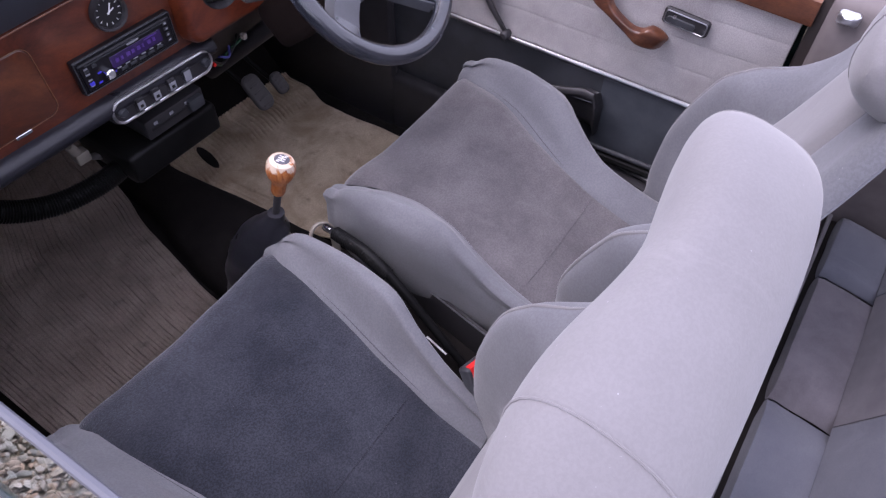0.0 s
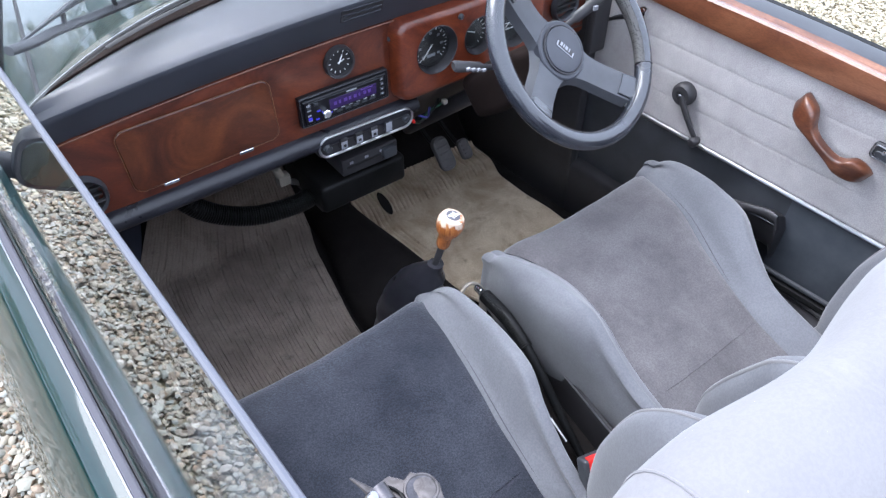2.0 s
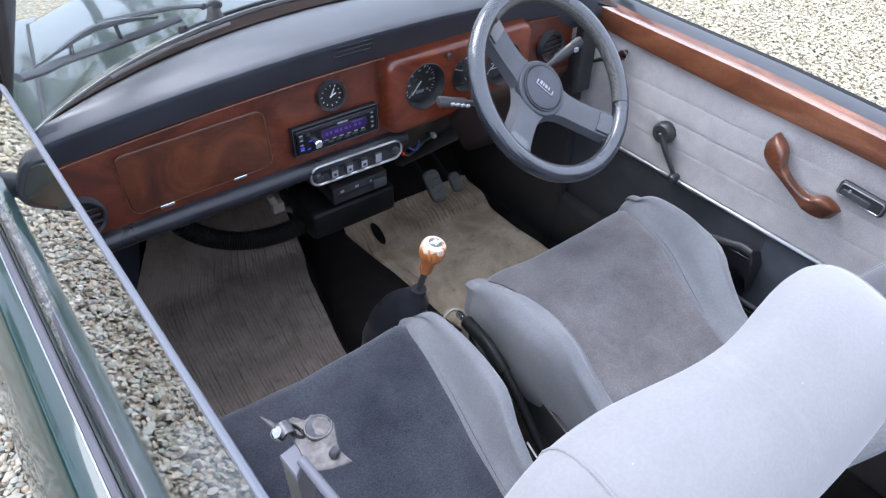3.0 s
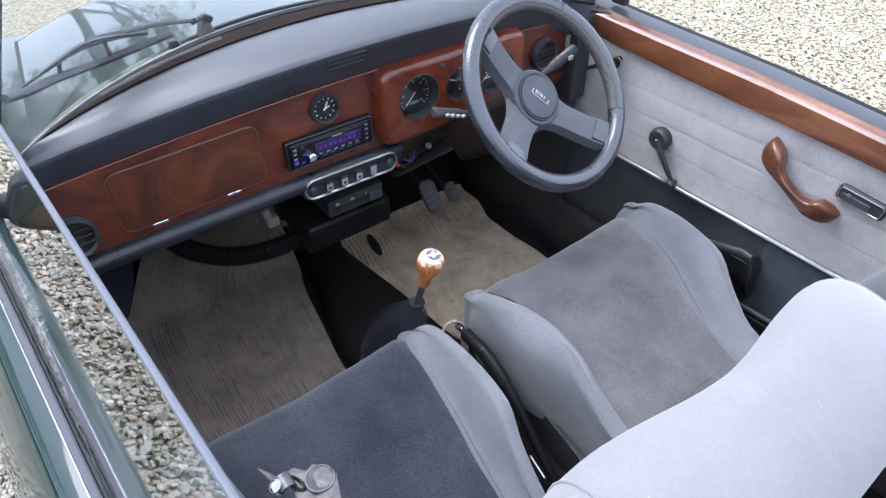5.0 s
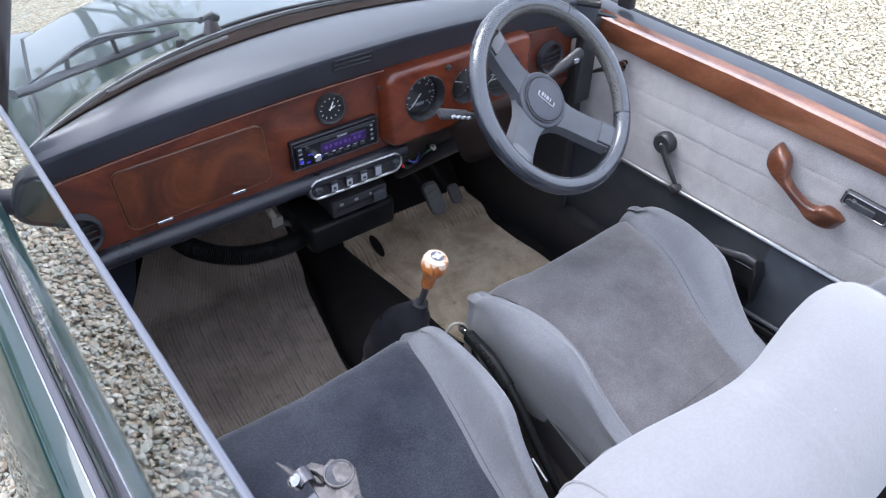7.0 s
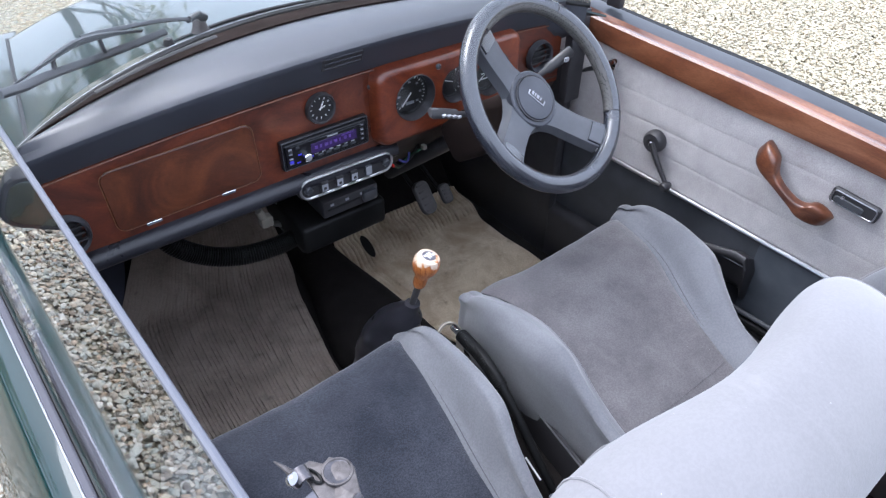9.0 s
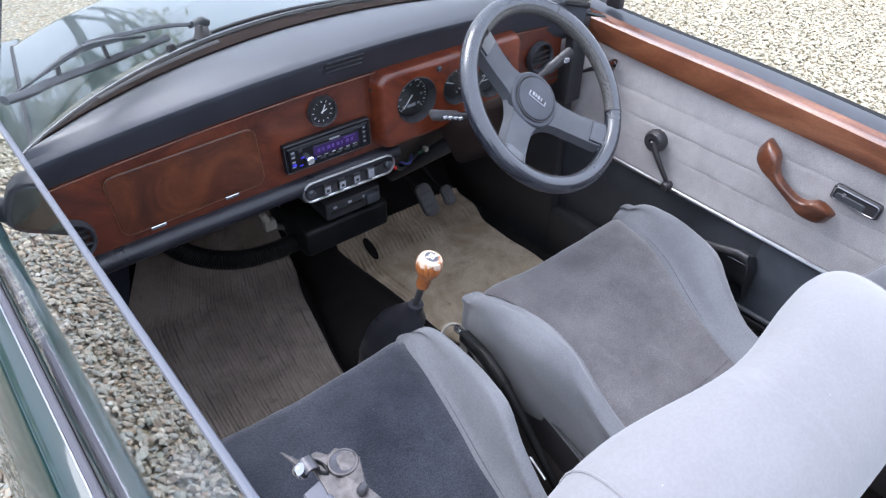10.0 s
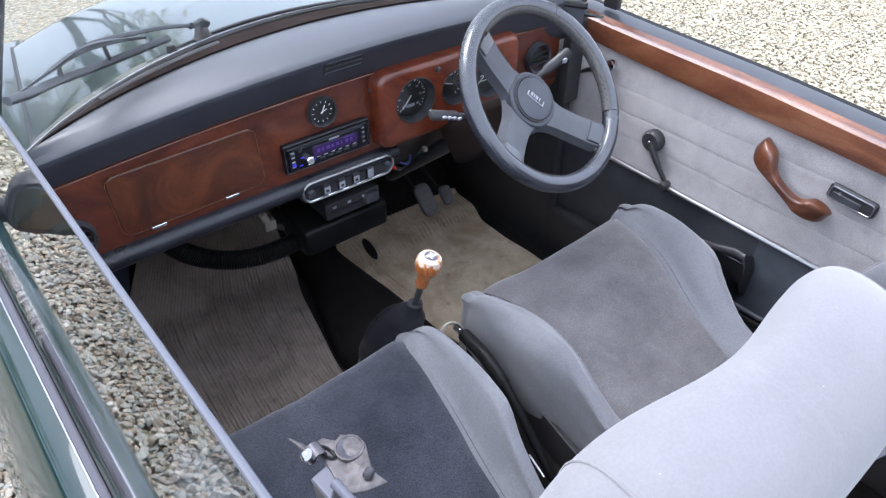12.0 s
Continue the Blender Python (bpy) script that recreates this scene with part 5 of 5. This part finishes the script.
def seat(name, label, x, group, HS, pile, hinge, rake, perch, wings):
    s = tagged(new(name), label, "car seat", group)
    s.location = (x, 0, 0)
    def half(v, d):
        if d > 0 and not HS:
            return glide([(0, 0.224), (0.11, 0.207), (0.26, 0.182), (0.47, 0.129), (0.60, 0.102), (0.72, 0.088), (1, 0.078)], v)
        if not HS:
            return glide([(0, 0.207), (0.08, 0.200), (0.16, 0.183), (0.28, 0.173), (0.42, 0.178), (0.54, 0.198), (0.68, 0.213), (1, 0.226)], v)
        return glide([(0, 0.205), (0.35, 0.180), (0.65, 0.158), (1, 0.140)], v)
    # cushion centre
    def centre(u, v):
        y = -0.268 - (0.54 if HS else 0.60) * v
        hw = half(v, 1 if u > 0.5 else -1)
        z = glide([(0, 0.415), (0.035, 0.50), (0.085, 0.532), (0.25, 0.540), (0.6, 0.505), (1, 0.455)], v)
        q = 2 * u - 1
        z += 0.0 if HS else 0.007 * math.exp(-v * 5)
        z -= 0.012 * (1 - q * q) * min(1, v * 3) + 0.010 * math.exp(-(1 - abs(q)) * 18)
        z += 0.006 * noise.noise(Vector((u * 3, v * 4, x * 9))) + 0.003 * noise.noise(Vector((u * 7 + v * 3, v * 8, x * 5)))
        return Vector((q * hw, y + 0.010 * q * q * (1 - v), z))
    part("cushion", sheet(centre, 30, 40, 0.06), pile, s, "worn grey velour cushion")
    part("seat_base", box((-0.22, -0.74, 0.26), (0.22, -0.29, 0.43), 0.03, 3), M_BLACK, s, "black seat base")
    # a stitched line across the cushion
    part("cross_seam", sweep([centre(0.08 + 0.84 * i / 16, 0.72) + Vector((0, 0, 0.0003)) for i in range(17)], 0.0010, 6), pile, s, "stitched line across the cushion")
    for d in (-1, 1):
        rings = []
        for k in range(29):
            v = (k / 28) ** 1.35
            y = -0.304 - (0.486 if HS else 0.556) * v
            hw = half(v, d)
            out = glide(SIDES[HS, d], v)
            ztop = glide([(0, 0.536), (0.05, 0.558), (0.11, 0.571), (0.27, 0.585), (0.42, 0.588), (0.54, 0.558), (0.68, 0.518), (1, 0.485)] if not HS else [(0, 0.536), (0.05, 0.558), (0.11, 0.571), (0.30, 0.585), (0.52, 0.588), (0.66, 0.560), (0.80, 0.520), (1, 0.490)], v)
            if d > 0 and not HS:
                ztop += 0.010 * math.exp(-v * 2.5)
            zin = glide([(0, 0.526), (0.08, 0.541), (0.25, 0.540), (0.6, 0.506), (1, 0.458)], v)
            rid = hw + (out - hw) * 0.52
            sec = [(hw - 0.022, zin - 0.05), (hw - 0.010, zin - 0.010), (hw + 0.005, zin + 0.004), (hw + 0.022, zin + (ztop - zin) * 0.55), (rid - 0.004, ztop - 0.004), (rid + 0.006, ztop), (rid + 0.02, ztop - 0.007), (out - 0.005, ztop - 0.030), (out, ztop - 0.065), (out - 0.004, ztop - 0.11), (out - 0.02, 0.36), (hw - 0.01, 0.35)]
            rings.append([Vector((d * a, y, b)) for a, b in sec])
        mid = sum(rings[0], Vector()) / len(rings[0])
        ends = []
        for g in (0, 18, 36, 54, 72):
            inset, dy = 0.015 * (1 - math.sin(radians(g))), 0.026 * math.cos(radians(g))
            ends.append([p + (mid - p).normalized() * min(inset, (mid - p).length * 0.8) + Vector((0, dy, 0)) for p in rings[0]])
        rings = ends + rings
        b = part("cushion_bolster", loft([rounded(rg) for rg in rings]), M_BOLSTER, s, "smooth pale grey velour bolster")
        part("piping", sweep([rg[1] + Vector((d * 0.006, 0, 0.0062)) for rg in rings[5:]], 0.0010, 6), M_PIPING, b)
    # backrest, leaning back: one padded body, wings curling forward
    RAKE = radians(rake)

    def back(h, fwd, xx):
        return Vector((xx, hinge - h * math.sin(RAKE) + fwd * math.cos(RAKE), 0.455 + h * math.cos(RAKE) + fwd * math.sin(RAKE)))

    def inner(h):
        return glide([(0, 0.150), (0.2, 0.150), (0.42, 0.112), (0.62, 0.085)], h)

    def outer(h):
        return glide([(-0.05, 0.235), (0.15, 0.262), (0.34, 0.262), (0.46, 0.238), (0.56, 0.205), (0.625, 0.165), (0.65, 0.10)], h)

    def wing(h):
        return glide(wings, h)

    def front(h, x):
        o, i, f = outer(h), inner(h), wing(h)
        q = abs(x) / o
        k = min(1.0, max(0.0, (abs(x) - i * 0.86) / max(0.02, o * 0.80 - i * 0.86)))
        k = k * k * (3 - 2 * k)
        w = -0.006 * (1 - (x / o) ** 2) + 0.014 * math.exp(-((h - 0.15) / 0.12) ** 2) + (f - 0.010) * k
        w -= 0.007 * math.exp(-((abs(x) - i) / 0.007) ** 2)
        w += 0.003 * noise.noise(Vector((x * 9, h * 7, hinge * 20)))
        if q > 0.80:
            w = -0.035 + (w + 0.035) * math.sqrt(max(0.0, 1 - ((q - 0.80) / 0.20) ** 2.4))
        return w

    def back_ring(h, shrink=1.0):
        o = outer(h)
        ring = []
        for j in range(57):
            x = o * math.sin(math.pi / 2 * (-1 + 2 * j / 56))
            ring.append(back(h, (front(h, x) + 0.01) * shrink - 0.01, x))
        for j in range(1, 12):
            a = math.pi * j / 12
            ring.append(back(h, -0.035 - 0.018 * math.sin(a) * shrink, o * math.cos(a)))
        return ring

    hs = [-0.05 + 0.67 * k / 44 for k in range(45)]
    bk_ = part("backrest", loft([back_ring(h) for h in hs] + [back_ring(0.632, 0.85), back_ring(0.642, 0.55), back_ring(0.647, 0.2)]), M_BOLSTER, s, "smooth grey velour backrest with curled wings")
    for d in (-1, 1):
        part("rolled_edge", sweep([back(h, front(h, d * outer(h) * 0.84) - 0.0006, d * outer(h) * 0.84) for h in hs[8:28]], lambda t: 0.0006 + 0.0030 * math.sin(3.1 * t + 0.02) ** 0.5, 8), M_HEAD, bk_, "pale rolled edge")
    def panel(u, v):
        h = 0.10 + 0.49 * v
        q = 2 * u - 1
        x_ = q * inner(h) * 0.93
        e = min(1 - abs(q), 1.0) * inner(h)
        return back(h, front(h, x_) - 0.006 + 0.013 * (1 - math.exp(-e / 0.010)) * min(1.0, v * 12), x_)

    part("back_panel", sheet(panel, 28, 36, 0.004), M_HEAD, s, "pale grey velour centre panel")
    # headrest
    rings, qs = [], []
    for k in range(53):
        q = math.sin(math.pi / 2 * 0.985 * (-1 + 2 * k / 52))
        qs.append(q)
        e = max(0.0, 1 - abs(q) ** 3.17) ** 0.5
        dip = 0.0246 * math.exp(-((q - 0.10) / 0.55) ** 2)
        ring = []
        for j in range(36):
            a = 6.28319 * j / 36
            cx_, cz_ = math.cos(a), math.sin(a)
            px_ = math.copysign(abs(cx_) ** 0.85, cx_) * 0.0626 * (0.55 + 0.45 * e) * min(1.0, e / 0.25) * (1.0 if cx_ > 0 else 0.93)
            pz_ = math.copysign(abs(cz_) ** 0.78, cz_) * 0.066 * e
            ring.append(back(perch + pz_ + 0.003 * q, 0.009 + px_ - (dip + 0.010 * max(0.0, -q - 0.45)) * max(0.0, cx_) ** 0.7 + 0.22 * pz_ + 0.003 * q, 0.022 * HS + q * 0.1764))
        rings.append(ring)
    hr = part("headrest", loft(rings), M_HEAD, s, "rounded pale grey velour headrest")
    for want in (-0.67, 0.90):
        d = min(range(53), key=lambda k: abs(qs[k] - want))
        part("seam", sweep([p + (p - sum(rings[d], Vector()) / 36) * 0.004 for p in rings[d]], 0.0010, 6, closed=True), M_HEAD, hr, "stitched seam")
    for d in (-0.05, 0.05):
        part("headrest_pin", sweep([back(0.54, -0.02, d), back(0.64, -0.02, d)], 0.006, 10), M_CHROME, s)
    # runners
    for d in (-1, 1):
        rn = part("runner", box((d * 0.235 - 0.012, -0.86, 0.235), (d * 0.235 + 0.012, -0.30, 0.262), 0.003), M_BLACK, s, "black seat runner")
    part("seat_feet", box((-0.20, -0.72, 0.19), (0.20, -0.34, 0.27), 0.004), M_BLACK, s)
    return s


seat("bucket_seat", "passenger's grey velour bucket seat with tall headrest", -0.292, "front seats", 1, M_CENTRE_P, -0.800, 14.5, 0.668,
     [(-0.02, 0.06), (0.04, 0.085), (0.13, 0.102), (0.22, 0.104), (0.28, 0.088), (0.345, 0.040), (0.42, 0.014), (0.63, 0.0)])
seat("bucket_seat", "driver's grey velour bucket seat, worn on the cushion", 0.318, "front seats", 0, M_CENTRE, -0.828, 20.0, 0.625,
     [(-0.02, 0.065), (0.04, 0.088), (0.13, 0.104), (0.26, 0.108), (0.32, 0.082), (0.365, 0.036), (0.43, 0.010), (0.63, 0.0)])
rail = tagged(new("seat_rail"), "bright seat runner edge beside the driver's seat", "seat rail")
part("rail", sweep([(0.640, -0.665, 0.370), (0.633, -0.722, 0.370), (0.624, -0.780, 0.370)], 0.0048, 8), M_STEEL, rail)
part("runner_wall", box((0.606, -0.86, 0.20), (0.632, -0.50, 0.362), 0.004), M_BLACK, rail, "black runner wall")
rail2 = tagged(new("seat_rail"), "bright seat runner edge beside the passenger's seat", "seat rail")
part("rail", sweep([(-0.022, -0.592, 0.42), (-0.032, -0.640, 0.42)], 0.0022, 8), M_STEEL, rail2)
rail3 = tagged(new("seat_rail"), "thin steel runner edge between the front seats", "seat rail")
rl = part("rail", loft([[Vector((x + a, y, b)) for a, b in ((0.0, 0.20), (0.0, 0.413), (0.010, 0.413), (0.010, 0.20))] for x, y in ((0.074, -0.36), (0.070, -0.50), (0.045, -0.66), (0.030, -0.80))]), M_BLACK, rail3, "black runner wall")
part("edge", sweep([(0.0745, -0.36, 0.4155), (0.0705, -0.50, 0.4155), (0.0455, -0.66, 0.4155), (0.0305, -0.80, 0.4155)], 0.0018, 6), M_STEEL, rl)
trayb = tagged(new("door_bin"), "black moulded bin below the driver's door card", "door bin")
part("bin", loft([rounded([Vector((0.598, y, z - 0.012)), Vector((0.604, y, z)), Vector((0.618, y, z - 0.008)), Vector((0.655, y, z - 0.036)), Vector((0.655, y, z - 0.105)), Vector((0.622, y, z - 0.095)), Vector((0.606, y, z - 0.03))], 3) for y, z in ((-0.455, 0.500), (-0.47, 0.533), (-0.56, 0.562), (-0.585, 0.560), (-0.595, 0.535))]), M_BLACK, trayb)
part("lip", sweep([(0.6045, -0.50, 0.523), (0.6035, -0.54, 0.534), (0.6045, -0.588, 0.536)], 0.0014, 6), M_SLATE, trayb, "thin moulded lip")

sill_trim = tagged(new("sill_trim"), "dark glossy sill finisher beside the driver's seat", "sill trim")
for zz, rr, mm in ((0.405, 0.006, M_SATIN), (0.385, 0.010, M_GAITER)):
    part("finisher", sweep([(0.622 + 0.02 * i / 8, -0.45 - 0.055 * i, zz) for i in range(9)], rr, 8), mm, sill_trim)

# belt buckle
bk = tagged(new("seat_belt_buckle"), "seat belt buckle with bright red button", "seat belt buckle")
bk.matrix_world = pose(-0.079, -0.724, 0.524, -35, 8, -12)
part("housing", box((-0.022, -0.012, -0.07), (0.022, 0.012, 0.012), 0.005, 3), M_SATIN, bk, "dark grey plastic housing")
part("button", box((-0.015, -0.0135, -0.012), (0.015, 0.0, 0.0135), 0.002), M_RED, bk, "bright red release button")
part("stalk", box((-0.014, -0.006, -0.25), (0.014, 0.006, -0.06), 0.002), M_BLACK, bk)

# rear seat
rear = tagged(new("rear_seat"), "grey velour rear bench with darker centre panels", "rear seat")
for x0, x1, m_, nm in ((-0.57, 0.143, M_REAR_SIDE, "side"), (0.146, 0.43, M_REAR, "centre"), (0.433, 0.60, M_REAR_SIDE, "side")):
    def cush(u, v, x0=x0, x1=x1):
        e = min(u, 1 - u) * (x1 - x0)
        return Vector((x0 + (x1 - x0) * u, -1.10 - 0.19 * v, 0.535 - 0.03 * v - 0.02 * math.exp(-e / 0.012) - 0.05 * max(0, 0.12 - v) / 0.12 * max(0, 0.12 - v) / 0.12 * 3 + 0.004 * noise.noise(Vector((u * 3, v * 3, x0)))))
    part("cushion", sheet(cush, 20, 20, 0.05), m_, rear, "grey velour rear cushion")
    part("backrest", sheet(lambda u, v, x0=x0, x1=x1: Vector((x0 + (x1 - x0) * u, -1.285 - 0.16 * v, 0.49 + 0.40 * v)), 8, 8, 0.08), m_, rear, "grey velour rear backrest")
part("bench_front", box((-0.57, -1.13, 0.19), (0.60, -1.10, 0.50), 0.01), M_CARPET, rear)
part("front_piping", sweep([(-0.57 + 1.17 * i / 20, -1.100, 0.505) for i in range(21)], 0.004, 8), M_REAR, rear, "pale piping")

# catch on top of the rear window post
ct = tagged(new("roof_catch"), "small bent steel roof catch on top of the window post", "roof catch")
outline = [(-0.5165, -0.8925), (-0.512, -0.8925), (-0.509, -0.8965), (-0.506, -0.8955), (-0.503, -0.8995), (-0.501, -0.904), (-0.5035, -0.911), (-0.505, -0.915), (-0.5035, -0.922), (-0.511, -0.920), (-0.5175, -0.9165), (-0.5165, -0.905)]
pc = Vector((-0.5095, -0.9060, 0))
part("plate", loft([[pc + (Vector((x, y, 0)) - pc) * k + Vector((0, 0, z + 0.05 * (x + 0.51))) for x, y in outline] for k, z in ((0.985, 1.2546), (1.0, 1.2548), (1.0, 1.2553), (0.97, 1.2556), (0.8, 1.2557), (0.4, 1.2556), (0.05, 1.2555))]), M_IRON, ct, "dull steel plate")
part("raised_ring", sweep([(-0.5067 + 0.0050 * math.cos(6.28319 * k / 28), -0.9025 + 0.0050 * math.sin(6.28319 * k / 28), 1.2560) for k in range(28)], 0.00055, 6, closed=True), M_IRON, ct, "round pressed lip")
part("dish", lathe([(0.0005, 0.0), (0.0030, 0.0002), (0.0046, 0.0006), (0.0046, 0.0), (0.0005, -0.0004)], 24, pose(-0.5067, -0.9025, 1.2556, 0, 2, 0)), M_DULL, ct, "dished disc")
part("slot", sweep([(-0.5140 + 0.0014 * math.cos(6.28319 * k / 20) - 0.0009 * math.sin(6.28319 * k / 20), -0.8990 + 0.0036 * math.sin(6.28319 * k / 20), 1.2558) for k in range(20)], 0.0006, 6, closed=True), M_GAITER, ct, "narrow dark slot")
part("curl", sheet(lambda u, v: Vector((-0.5172 + 0.0028 * math.cos(-0.9 + 3.6 * u), -0.8945 - 0.006 * v + 0.001 * math.sin(3 * v), 1.2550 + 0.0022 * math.sin(-0.9 + 3.6 * u) + 0.002)), 16, 4, 0.0006), M_DULL, ct, "curled steel lip")
part("pin", lathe([(0.0005, 0.0050), (0.0012, 0.0048), (0.0024, 0.0036), (0.0026, 0.0), (0.0005, 0)], 16, pose(-0.5192, -0.8968, 1.2548, 0, -25, 0)), mat("pin_steel", (0.34, 0.34, 0.38), 0.12, 1.0), ct, "bright pin")
part("spike", sweep([(-0.5195, -0.8945, 1.257), (-0.5210, -0.891, 1.2580), (-0.5225, -0.8875, 1.2585)], lambda t: 0.0014 - 0.0011 * t, 8), M_IRON, ct)
part("rivet", lathe([(0.0005, 0.0036), (0.0014, 0.0034), (0.0017, 0.0026), (0.0017, 0.0), (0.0005, 0)], 14, pose(-0.5060, -0.9150, 1.2562, 30, -60, 0)), M_DULL, ct)
part("rod", sweep([(-0.5178, -0.9105, 1.2552), (-0.5172, -0.9150, 1.2548), (-0.5150, -0.931, 1.2520), (-0.508, -0.965, 1.243)], 0.0019, 10), M_CAPGREY, ct, "thin grey rod")

# ---- wipers ----
wip = tagged(new("windscreen_wiper"), "black windscreen wiper parked on the screen", "windscreen wiper")
piv = Vector((-0.162, 0.235, 0.970))
part("spindle", lathe([(0.0005, 0.026), (0.006, 0.026), (0.012, 0.020), (0.015, 0.006), (0.019, 0), (0.0005, 0)], 20, Matrix.Translation(piv)), M_IRON, wip, "steel spindle cap")
part("arm_head", sweep([piv + Vector((0.012, 0, 0.022)), piv + Vector((-0.006, -0.02, 0.038)), (-0.200, 0.169, 1.020)], lambda t: 0.009 - 0.002 * t, 10, flat=0.7), M_SATIN, wip, "folded steel arm head")
part("arm", sweep(curve([(-0.197, 0.172, 1.020), (-0.264, 0.128, 1.044), (-0.359, 0.062, 1.070), (-0.400, 0.030, 1.080)], 18), 0.0042, 8, flat=0.6), M_SATIN, wip, "dark grey wiper arm")
spine = curve([(-0.531, -0.124, 1.0915), (-0.499, -0.078, 1.075), (-0.466, -0.040, 1.066), (-0.373, 0.047, 1.041), (-0.262, 0.105, 1.033)], 32)
bl = part("blade", sweep(spine, 0.0052, 8, flat=1.3), M_SATIN, wip, "dark rubber blade")
part("bow", sweep(curve([(-0.513, -0.080, 1.080), (-0.466, -0.032, 1.079), (-0.430, -0.002, 1.081), (-0.397, 0.024, 1.078), (-0.345, 0.066, 1.062), (-0.300, 0.096, 1.046)], 24), lambda t: 0.0035 + 0.0065 * math.sin(3.14 * t) ** 2, 8, flat=0.5), M_SATIN, bl, "pressed steel bow")
for a_, b_ in (((-0.449, -0.014, 1.080), (-0.455, -0.030, 1.064)), ((-0.375, 0.042, 1.072), (-0.372, 0.047, 1.043)), ((-0.512, -0.082, 1.080), (-0.509, -0.090, 1.079))):
    part("claw", sweep([a_, b_], 0.0035, 6), M_BLACK, bl)
jet = tagged(new("washer_jet"), "small black washer nozzle on the scuttle", "washer jet")
part("nozzle", lathe([(0.0005, 0.014), (0.007, 0.012), (0.010, 0.004), (0.011, 0), (0.0005, 0)], 18, pose(-0.236, 0.200, 0.972)), M_BLACK, jet)


# ---- trees beyond the bonnet ----
def tree(x, y, h, seed, label, density, group, leaf, stem, kind="tree"):
    """A tapered trunk with forking limbs and thin clumps of small leaves."""
    rng = random.Random(seed)
    t = tagged(new(kind), label, kind, group)
    bm, tips = bmesh.new(), []

    def limb(p, d, ln, r, depth):
        pts, q, dd = [p], p, d.copy()
        for k in range(5):
            dd = (dd + Vector((rng.uniform(-1, 1), rng.uniform(-1, 1), rng.uniform(-0.3, 0.6))) * 0.16).normalized()
            q = q + dd * (ln / 5)
            pts.append(q)
        sweep(pts, lambda s: r * (1 - 0.55 * s), 6 if depth else 9, bm)
        if depth >= 3:
            tips.extend(pts[2:])
            return
        for k in range(4 if depth else 6):
            a = pts[rng.randint(2, 5)]
            nd = (dd + Vector((rng.uniform(-1, 1), rng.uniform(-1, 1), rng.uniform(-0.2, 0.7))) * 0.9).normalized()
            limb(a, nd, ln * rng.uniform(0.5, 0.7) * (1.5 if stem < 0.4 and depth == 0 else 1.0), r * 0.45, depth + 1)

    limb(Vector((x, y, -0.05)), Vector((0, 0, 1)), h * stem, h * 0.022, 0)
    part("trunk", bm, M_BARK, t, "bare grey-brown trunk and limbs")
    bm = bmesh.new()
    for p in tips:
        for k in range(density):
            c = p + Vector((rng.gauss(0, 0.22), rng.gauss(0, 0.22), rng.gauss(0, 0.20)))
            a, b = Vector((rng.uniform(-1, 1), rng.uniform(-1, 1), rng.uniform(-1, 1))) * 0.11, Vector((rng.uniform(-1, 1), rng.uniform(-1, 1), rng.uniform(-1, 1))) * 0.08
            bm.faces.new([bm.verts.new(c + o) for o in (-a, -b, a, b)])
    part("crown", bm, leaf, t, smooth=False)


M_BARK = plastic("bark", (0.10, 0.085, 0.065), 0.9, 40.0, 0.6, 0.1)
M_EVERGREEN = mat("evergreen_leaves", (0.035, 0.055, 0.035), 0.7)
M_LEAF = mat("leaves", (0.24, 0.23, 0.10), 0.7)
_g = node(M_LEAF, "ShaderNodeNewGeometry")
link(M_LEAF, ramp(M_LEAF, _g.outputs["Random Per Island"], [(0.0, (0.20, 0.20, 0.08)), (0.5, (0.36, 0.34, 0.17)), (1.0, (0.52, 0.47, 0.28))]), bsdf(M_LEAF).inputs["Base Color"])
_t = node(M_LEAF, "ShaderNodeBsdfTranslucent")
_t.inputs["Color"].default_value = (0.62, 0.58, 0.30, 1)
_x = node(M_LEAF, "ShaderNodeMixShader", Fac=0.5)
link(M_LEAF, bsdf(M_LEAF).outputs[0], _x.inputs[1])
link(M_LEAF, _t.outputs[0], _x.inputs[2])
link(M_LEAF, _x.outputs[0], M_LEAF.node_tree.nodes["Material Output"].inputs["Surface"])
for k, (x, y, h) in enumerate(((-2.6, 9.0, 8.0), (0.6, 12.0, 8.5), (-5.0, 11.5, 9.0), (-6.5, 7.5, 7.0))):
    tree(x, y, h, 20 + k, "tall bare-limbed tree with thin leaves beyond the drive", 7, "trees ahead of the car", M_LEAF, 0.45)
# unseen shrubs, added so that the door paint reflects something dark
for k in range(8):
    tree(-5.0 - 0.3 * (k % 3), -0.6 + 1.05 * k, 1.7 + 0.25 * (k % 2), 40 + k, "unseen dark evergreen shrub, added to darken the door paint's reflection", 12, "shrubs beside the drive", M_EVERGREEN, 0.26, "shrub")
